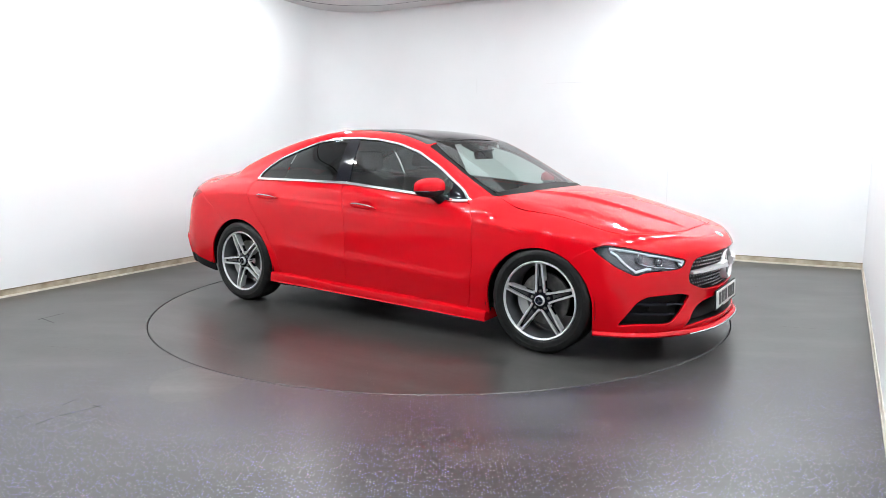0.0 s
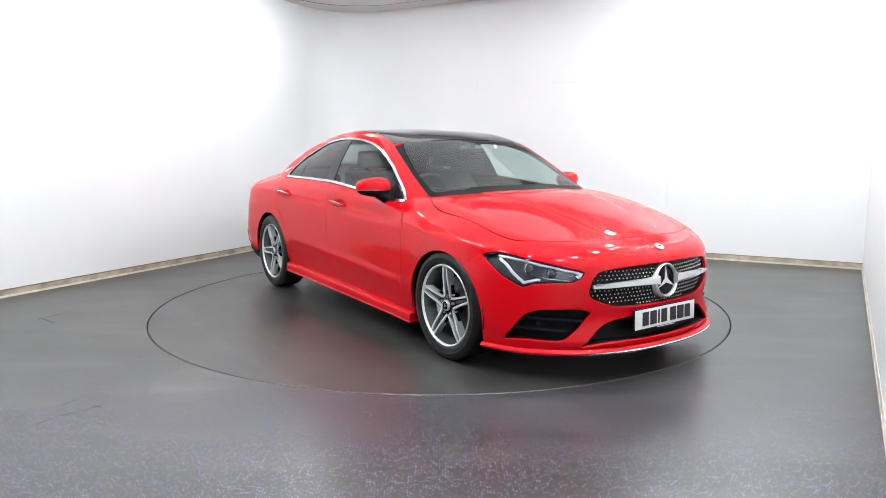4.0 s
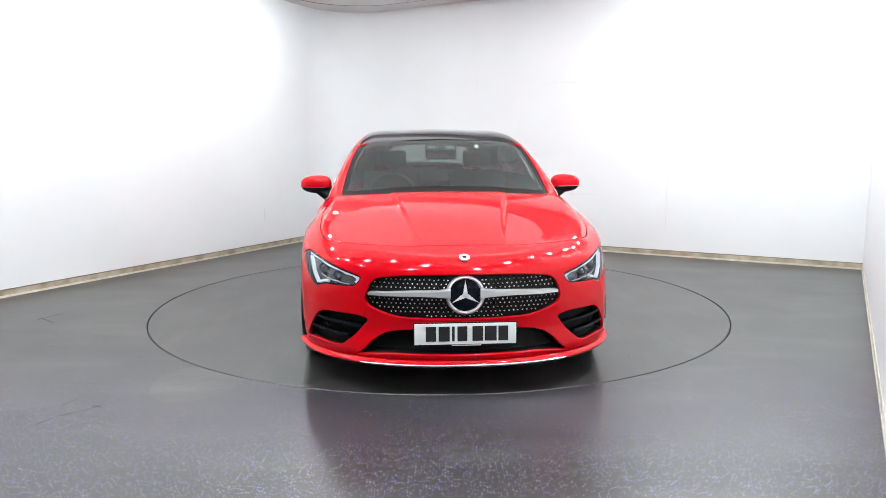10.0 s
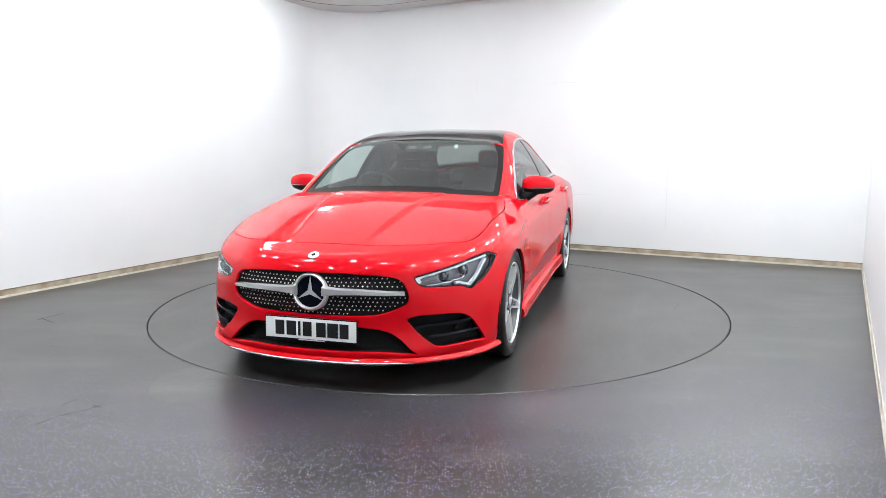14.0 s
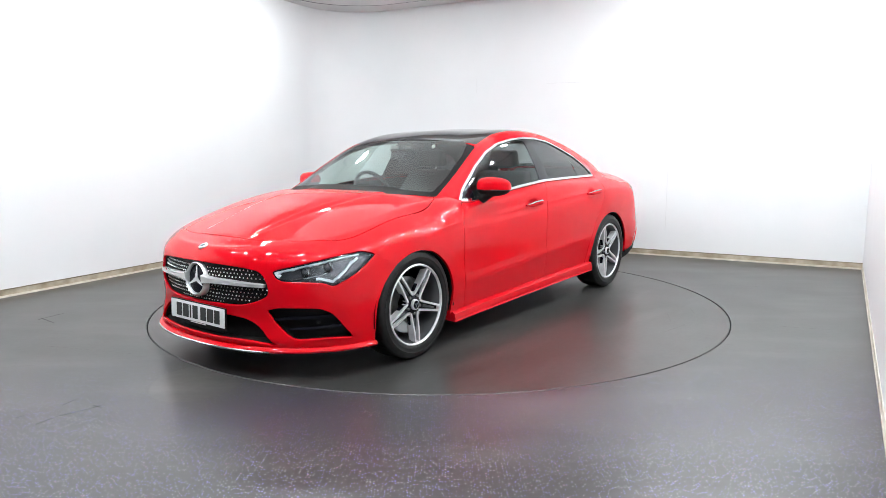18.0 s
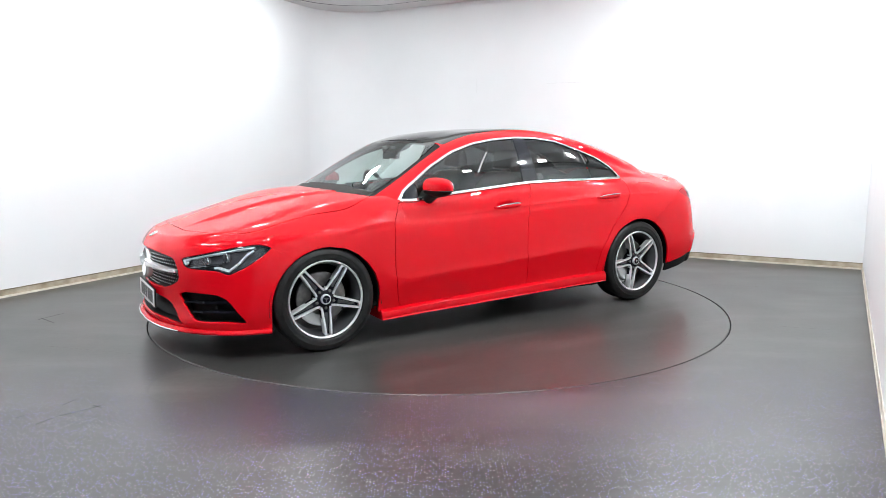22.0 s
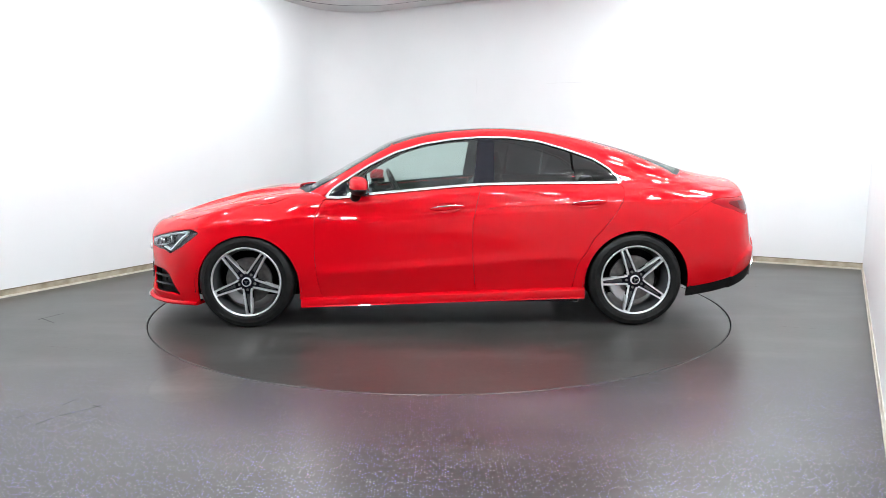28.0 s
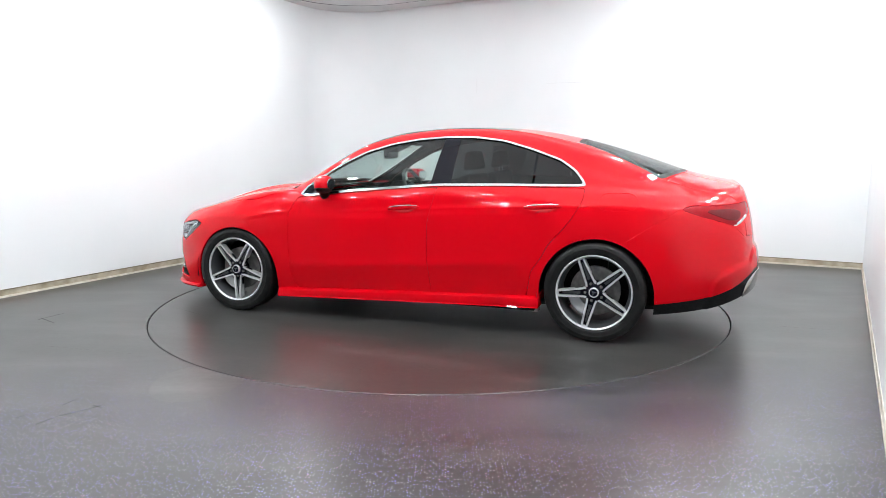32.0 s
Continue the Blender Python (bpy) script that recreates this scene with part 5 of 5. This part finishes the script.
def spoke(wheel, k):
    """One arm of the star: a black channel between two narrow machined edges, closed by a bright foot on the rim."""
    m = pose(0, 0, 0, 0, 0, 72 * k)
    foot, half, turn = 0.231, 0.0225, math.radians(36)

    def strip(line, w0, w1, name, label, s=1):
        """A raised bright bar along points in the wheel's face; its inner side keeps to the given width."""
        bm = bmesh.new()
        low, high = [], []
        n = len(line)
        for i, q in enumerate(line):
            d = (line[min(i + 1, n - 1)] - line[max(i - 1, 0)]).normalized()
            nrm = Vector((-d.y, d.x)) * s
            w = w0 + (w1 - w0) * i / (n - 1)
            rise = -0.020 + 0.015 * float(smooth(0.06, 0.2, q.length))
            pair = [q, q - nrm * w]
            low.append([bm.verts.new(m @ Vector((p.x, p.y, -0.055))) for p in pair])
            high.append([bm.verts.new(m @ Vector((p.x, p.y, rise))) for p in pair])
        for i in range(n - 1):
            bm.faces.new((high[i][0], high[i][1], high[i + 1][1], high[i + 1][0]))
            for c in (0, 1):
                bm.faces.new((low[i][c], high[i][c], high[i + 1][c], low[i + 1][c]))
        for i in (0, n - 1):
            bm.faces.new((low[i][0], low[i][1], high[i][1], high[i][0]))
        bmesh.ops.recalc_face_normals(bm, faces=bm.faces)
        part(name, bm, ALLOY, wheel, label, 30)

    for s in (1, -1):
        # from the middle of the notch beside the hub, round its bend, out along the arm
        notch = Vector((0.063 * math.cos(turn), s * 0.063 * math.sin(turn)))
        bend = Vector((0.069, s * 0.0325))
        tip = Vector((foot, s * half))
        line = [notch, notch.lerp(bend, 0.55), bend.lerp(tip, 0.04)] + [bend.lerp(tip, u) for u in (0.12, 0.3, 0.6, 1.0)]
        strip(line, 0.0125, 0.0122, "spoke_edge", "bright machined spoke edge", s)
    o = [(foot - 0.004, -half + 0.002), (foot + 0.003, -half), (foot + 0.003, half), (foot - 0.004, half - 0.002)]
    part("spoke_foot", prism(o, -0.05, -0.0055, m, 0.001), ALLOY, wheel, "bright foot of the spoke")
    o = [(0.05, -0.034), (0.075, -0.033), (0.15, -0.027), (foot, -0.018), (foot, 0.018), (0.15, 0.027), (0.075, 0.033), (0.05, 0.034)]
    part("spoke", prism(o, -0.055, -0.030, m, 0.003), PIANO, wheel, "gloss black channel of the spoke")
    # raised rib along the channel's middle
    o = [(0.088, -0.010), (0.205, -0.0045), (0.205, 0.0045), (0.088, 0.010)]
    part("spoke_rib", prism(o, -0.030, -0.025, m, 0.002), GUNMETAL, wheel, "dark rib of the spoke")


def make_wheel():
    vs, fs = lathe([(0.2460, -0.012), (0.2450, 0.000), (0.2420, 0.0025), (0.2365, 0.001), (0.2335, -0.003), (0.2325, -0.014)], 96)
    wheel = sheet("wheel", vs, fs, ALLOY, car, "star-spoke alloy wheel with bright edges on a black tyre")
    vs, fs = lathe([(0.2325, -0.010), (0.226, -0.030), (0.216, -0.06), (0.212, -0.12), (0.222, -0.19), (0.232, -0.205)], 72)
    sheet("rim_barrel", vs, fs, BARREL, wheel, "dark grey rim barrel")
    sheet("tyre", *tyre_mesh(), RUBBER, wheel, "black road tyre")
    sheet("tread", *tread_blocks(), RUBBER, wheel, "", 20)
    for k in range(5):
        spoke(wheel, k)
        a = radians(72 * k)
        m = Matrix.Translation((0.057 * math.cos(a), 0.057 * math.sin(a), -0.024))
        vs, fs = lathe([(0.0004, 0.008), (0.006, 0.008), (0.0095, 0.004), (0.0105, -0.01)], 6, m)
        sheet("wheel_bolt", vs, fs, STEEL, wheel, "", 20)
    vs, fs = lathe([(0.028, -0.020), (0.060, -0.026), (0.068, -0.034), (0.068, -0.06)], 40)
    sheet("hub", vs, fs, PIANO, wheel, "gloss black hub")
    vs, fs = lathe([(0.0005, -0.006), (0.025, -0.006), (0.028, -0.0055), (0.032, -0.009), (0.033, -0.022)], 32)
    cap = sheet("hub_cap", vs, fs, ALLOY, wheel, "silver hub cap with a dark centre")
    vs, fs = lathe([(0.0005, -0.0052), (0.025, -0.0054)], 28)
    sheet("cap_disc", vs, fs, EMBLEMDARK, wheel)
    for k in range(3):
        part("cap_arm", prism([(-0.0045, 0.0), (0, 0.024), (0.0045, 0.0), (0, -0.003)], -0.0052, -0.0044, pose(0, 0, 0, 0, 0, 120 * k)), CHROME, wheel, flat=True)
    vs, fs = lathe([(0.07, -0.088), (0.160, -0.088), (0.162, -0.090), (0.162, -0.108), (0.07, -0.108)], 64)
    sheet("brake_disc", vs, fs, STEEL, wheel, "steel brake disc")
    n = 14
    vs, fs = [], []
    for i in range(n + 1):
        a = radians(150 + 60 * i / n)
        for r, h in ((0.105, -0.07), (0.108, -0.060), (0.17, -0.058), (0.178, -0.066), (0.178, -0.13), (0.105, -0.13)):
            vs.append((r * math.cos(a), r * math.sin(a), h))
    for i in range(n):
        for q in range(6):
            fs.append((i * 6 + q, i * 6 + (q + 1) % 6, i * 6 + 6 + (q + 1) % 6, i * 6 + 6 + q))
    fs += [tuple(range(6))[::-1], tuple(n * 6 + q for q in range(6))]
    sheet("brake_caliper", vs, fs, SATIN, wheel, "silver brake caliper", 30)
    return wheel


def wheel_pose(x, side, turn):
    """Wheels face outwards; turn: degrees of the first arm, as seen from outside, anticlockwise from the right."""
    out = pose(0, 0, 0, 90, 0, 180) if side > 0 else pose(0, 0, 0, 90, 0, 0)
    return Matrix.Translation((x, side * WHEEL_Y, WHEEL_R)) @ out @ pose(0, 0, 0, 0, 0, turn)


wheel = make_wheel()
wheel.matrix_basis = wheel_pose(WHEEL_X, 1, 57)
copy_thing(wheel, wheel_pose(-WHEEL_X, 1, 40))
copy_thing(wheel, wheel_pose(WHEEL_X, -1, 19))
copy_thing(wheel, wheel_pose(-WHEEL_X, -1, 40))


# dark liners in the wheel arches, floor pan
def liner(x, cz, r, side):
    vs, fs = [], []
    n = 30
    for i in range(n + 1):
        a = math.pi * (-0.04 + 1.08 * i / n)
        for y in (0.54, 0.885):
            vs.append((x + r * math.cos(a), side * y, cz + r * math.sin(a)))
    for i in range(n):
        fs.append((2 * i, 2 * i + 1, 2 * i + 3, 2 * i + 2))
    c = len(vs)
    vs.append((x, side * 0.54, cz))
    fs += [(2 * i, 2 * i + 2, c) for i in range(n)]
    sheet("arch_liner", vs, fs, BLACK, car, "black wheel arch liner")


for s in (1, -1):
    liner(1.352, 0.30, 0.372, s)
    liner(-1.372, 0.312, 0.382, s)
pan = box("floor_pan", -1.8, 2.1, -0.55, 0.55, 0.17, 0.20, BLACK, car, "black underbody")
box("side_pan", -0.97, 0.95, 0.55, 0.85, 0.17, 0.20, BLACK, car)
box("side_pan", -0.97, 0.95, -0.85, -0.55, 0.17, 0.20, BLACK, car)
for s in (1, -1):
    box("mud_flap", -0.985, -0.945, *sorted((s * 0.72, s * 0.80)), 0.15, 0.20, SATIN, car, "light bracket behind the sill")


# ---- door mirrors ----
def mirror(flip, sgn):
    def blob(name, c, size, mat, low=None, high=None, label="", parent=None, power=2.6, rake=0.0):
        bm = bmesh.new()
        bmesh.ops.create_uvsphere(bm, u_segments=36, v_segments=24, radius=1)
        for v in bm.verts:
            w = [math.copysign(abs(q) ** (2 / power), q) for q in v.co]
            k = max(abs(q) for q in w)
            x, y, z = w
            # the housing narrows towards its outer end and rakes back
            taper = 1 - 0.22 * (y + 1) / 2
            v.co = Vector((c[0] + size[0] * x * taper - 0.045 * (y + 1) / 2 * rake, c[1] + size[1] * y, c[2] + size[2] * z * taper))
        if low is not None:
            bmesh.ops.bisect_plane(bm, geom=bm.verts[:] + bm.edges[:] + bm.faces[:], plane_co=(0, 0, low), plane_no=(0, 0, -1), clear_outer=True)
        if high is not None:
            bmesh.ops.bisect_plane(bm, geom=bm.verts[:] + bm.edges[:] + bm.faces[:], plane_co=(0, 0, high), plane_no=(0, 0, 1), clear_outer=True)
        if sgn < 0:
            for v in bm.verts:
                v.co.y *= -1
            bmesh.ops.reverse_faces(bm, faces=bm.faces[:])
        return part(name, bm, mat, parent, label)
    c, size = (0.588, 0.912, 0.994), (0.070, 0.112, 0.071)
    cap = blob("wing_mirror", c, size, RED, low=0.976, label="red door mirror with a black base", parent=car, rake=1)
    blob("mirror_base", (c[0], c[1], c[2]), (0.0695, 0.1115, 0.073), BLACK, high=0.972, label="black lower mirror housing", parent=cap, rake=1)
    blob("indicator", (c[0] + 0.001, c[1], c[2]), (0.071, 0.113, 0.071), CHROME, low=0.972, high=0.976, label="thin clear indicator strip", parent=cap, rake=1)
    vs, fs = rod([(0.575, 0.885, 0.965), (0.590, 0.855, 0.935), (0.60, 0.82, 0.905), (0.60, 0.79, 0.895)], [0.045, 0.038, 0.036, 0.04], 14)
    sheet("mirror_foot", *mirrored([tuple(v) for v in vs], fs, sgn), BLACK, cap, "black mirror foot")
    m = Matrix.Translation((0.5005, sgn * 0.905, 0.996)) @ pose(0, 0, 0, 90, 0, -90 + sgn * 8)
    part("mirror_glass", prism(rounded([(-0.075, -0.035), (0.075, -0.035), (0.075, 0.04), (-0.075, 0.04)], 2, 0.25), -0.004, 0.0, m), CHROME, cap, "mirror glass", flat=True)


both_sides(mirror)

# ---- wipers, roof seam, mirror and sensor housing behind the screen ----
for a, b, c in (((1.06, -0.47, 0.938), (1.09, -0.05, 0.955), (1.065, 0.24, 0.957)), ((1.10, 0.26, 0.948), (1.03, 0.5, 0.945), (0.985, 0.60, 0.947))):
    vs, fs = rod([a, ((a[0] + b[0]) / 2, (a[1] + b[1]) / 2, (a[2] + b[2]) / 2 + 0.004), b, c], [0.011, 0.008, 0.007, 0.004], 8)
    sheet("wiper", vs, fs, BLACK, car, "black windscreen wiper")


# ---- cabin ----
def slab(name, pts, y0, y1, mat, parent, label="", bevel=0.03):
    """A side profile (X, Z) drawn out between two widths."""
    bm = bmesh.new()
    a = [bm.verts.new((x, y0, z)) for x, z in pts]
    b = [bm.verts.new((x, y1, z)) for x, z in pts]
    bm.faces.new(a)
    bm.faces.new(b[::-1])
    n = len(pts)
    for i in range(n):
        bm.faces.new((a[i], b[i], b[(i + 1) % n], a[(i + 1) % n]))
    bmesh.ops.recalc_face_normals(bm, faces=bm.faces)
    if bevel:
        bmesh.ops.bevel(bm, geom=bm.edges[:], offset=bevel, segments=3, affect="EDGES", profile=0.6)
    return part(name, bm, mat, parent, label, 50)


slab("dashboard", [(1.02, 0.80), (1.02, 0.885), (0.80, 0.91), (0.58, 0.89), (0.47, 0.84), (0.45, 0.72), (0.60, 0.55), (1.0, 0.5)], -0.70, 0.70, LINING, car, "dark soft-touch dashboard", 0.02)
slab("display_panel", [(0.56, 0.86), (0.545, 0.965), (0.535, 0.965), (0.54, 0.86)], -0.62, 0.02, PIANO, car, "black wide display panel", 0.003)
slab("centre_console", [(0.55, 0.30), (0.55, 0.66), (0.10, 0.56), (-0.35, 0.60), (-0.40, 0.30)], -0.13, 0.13, LINING, car, "dark centre console", 0.02)
box("cabin_floor", -1.2, 1.0, -0.78, 0.78, 0.205, 0.235, LINING, car, "dark carpet")
slab("parcel_shelf", [(-1.20, 0.90), (-1.20, 0.935), (-1.75, 0.985), (-1.80, 0.95)], -0.60, 0.60, LINING, car, "dark parcel shelf", 0.008)
slab("shelf_trim", [(-1.70, 0.975), (-1.875, 1.043), (-1.895, 1.03), (-1.75, 0.95)], -0.40, 0.40, LINING, car, "dark trim below the rear window", 0.004)


def seat(y, x, back=False):
    cushion = slab("front_seat" if not back else "rear_seat", [(x + 0.50, 0.36), (x + 0.50, 0.50), (x + 0.36, 0.545), (x + 0.02, 0.49), (x - 0.04, 0.36)], y - 0.255, y + 0.255, SEAT, car, "black leather seat with headrest", 0.035)
    tilt = 0.28 if not back else 0.30
    top = 1.07 if not back else 1.0
    slab("backrest", [(x + 0.06, 0.48), (x + 0.10, 0.56), (x + 0.10 - tilt * 0.55, 0.86), (x + 0.04 - tilt, top - 0.02), (x - 0.05 - tilt, top), (x - 0.09 - tilt * 0.9, 0.9), (x - 0.06, 0.46)], y - 0.245, y + 0.245, SEAT, cushion, "", 0.04)
    h = x + 0.0 - tilt
    slab("headrest", [(h + 0.05, top + 0.015), (h + 0.035, top + 0.15), (h - 0.03, top + 0.165), (h - 0.06, top + 0.03)], y - 0.125, y + 0.125, SEAT, cushion, "", 0.028)
    for s in (-1, 1):
        vs, fs = rod([(h - 0.01, y + s * 0.05, top - 0.03), (h - 0.005, y + s * 0.05, top + 0.04)], 0.006, 8)
        sheet("headrest_post", vs, fs, CHROME, cushion)


seat(-0.37, -0.12)
seat(0.37, -0.12)
slab("rear_bench", [(-0.62, 0.34), (-0.62, 0.50), (-1.05, 0.46), (-1.10, 0.34)], -0.62, 0.62, SEAT, car, "black rear bench", 0.03)
bench = slab("bench_back", [(-0.99, 0.46), (-1.00, 0.52), (-1.22, 0.90), (-1.30, 0.93), (-1.34, 0.88), (-1.14, 0.44)], -0.62, 0.62, SEAT, car, "black rear seat back", 0.03)
for y in (-0.37, 0.37):
    slab("rear_headrest", [(-1.22, 0.90), (-1.24, 1.0), (-1.30, 1.02), (-1.34, 0.91)], y - 0.13, y + 0.13, SEAT, bench, "", 0.025)

# steering wheel on the car's right
HELM = Matrix.Translation((0.37, -0.37, 0.895)) @ pose(0, 0, 0, 0, -66, 0)
vs, fs = [], []
for i in range(48):
    a = 2 * math.pi * i / 48
    for k in range(10):
        q = 2 * math.pi * k / 10
        r = 0.182 + 0.0155 * math.cos(q)
        vs.append(tuple(HELM @ Vector((r * math.cos(a), r * math.sin(a), 0.0155 * math.sin(q)))))
fs = [(i * 10 + k, ((i + 1) % 48) * 10 + k, ((i + 1) % 48) * 10 + (k + 1) % 10, i * 10 + (k + 1) % 10) for i in range(48) for k in range(10)]
helm = sheet("steering_wheel", vs, fs, SEAT, car, "black leather steering wheel")
for a in (90, -90, 180):
    m = HELM @ pose(0, 0, 0, 0, 0, a)
    part("spoke", prism([(0.04, -0.022), (0.172, -0.014), (0.172, 0.014), (0.04, 0.022)], -0.02, -0.005, m, 0.003), SATIN if a != 180 else LINING, helm)
vs, fs = lathe([(0.0005, 0.012), (0.04, 0.010), (0.062, 0.0), (0.066, -0.03)], 28, HELM)
sheet("airbag_cover", vs, fs, LINING, helm)
vs, fs = rod([tuple(HELM @ Vector((0, 0, -0.02))), tuple(HELM @ Vector((0.02, 0, -0.22)))], 0.035, 12)
sheet("steering_column", vs, fs, LINING, helm)

# mirror inside the screen, with the sensor housing
slab("sensor_housing", [(0.47, 1.235), (0.36, 1.285), (0.30, 1.295), (0.30, 1.265), (0.42, 1.215)], -0.115, 0.115, LINING, car, "dark sensor housing behind the windscreen", 0.012)
inside = slab("rear_view_mirror", [(0.455, 1.165), (0.445, 1.235), (0.41, 1.235), (0.42, 1.165)], -0.115, 0.115, PIANO, car, "black inside mirror", 0.012)
for y in (-0.065, 0.065):
    half = [(-0.012, -0.036)] + [(-0.012 + 0.030 * math.sin(radians(a)), -0.036 * math.cos(radians(a))) for a in range(20, 180, 20)] + [(-0.012, 0.036)]
    m = Matrix.Translation((0.452, y, 1.255)) @ pose(0, 0, 0, 0, 62, 180)
    part("sensor_window", prism(half, -0.004, 0.002, m), SENSOR, inside, "pale grey camera window", flat=True)
vs, fs = lathe([(0.0004, 0.001), (0.016, 0.001), (0.017, -0.001)], 18, Matrix.Translation((0.405, 0.27, 1.263)) @ pose(0, 0, 0, 0, 62, 0))
sheet("screen_sticker", vs, fs, WHITEPLATE, car, "small round white sticker")


# lining: roof, pillars and doors seen from inside
def lining():
    roofing = panel("headlining", SHELL.keep(0.5 - SHELL.v[:, 2]), LINING, car, "dark roof and pillar lining", 0.0, both=True, depth=0.0075)
    panel("headlining", roof_skin, LINING, car, "", 0.0, both=True, depth=0.035)
    for flip in (False, True):
        for s in (fd_skin, rd_skin):
            panel("door_card", s, LINING, car, "dark door trim", 0.0, flip=flip, depth=0.0075)
    for flip in (False, True):
        panel("inner_wing", wing_skin, BLACK, car, "", 0.0, flip=flip, depth=0.03)


lining()
box("bulkhead", 1.0, 1.02, -0.72, 0.72, 0.2, 0.9, BLACK, car)
box("rear_bulkhead", -1.42, -1.40, -0.62, 0.62, 0.2, 0.9, BLACK, car)


def motions():
    """Turntable and car turn together, steadily clockwise."""
    rows_t, rows_c = [], []
    for k in range(33):
        a = -34.649 - 5.16584 * k
        turn = pose(0, 0, 0, 0, 0, a)
        rows_t.append((float(k), turn))
        rows_c.append((float(k), turn @ pose(-0.005, -0.0143, 0)))
    walk(turntable, rows_t)
    walk(car, rows_c)


motions()
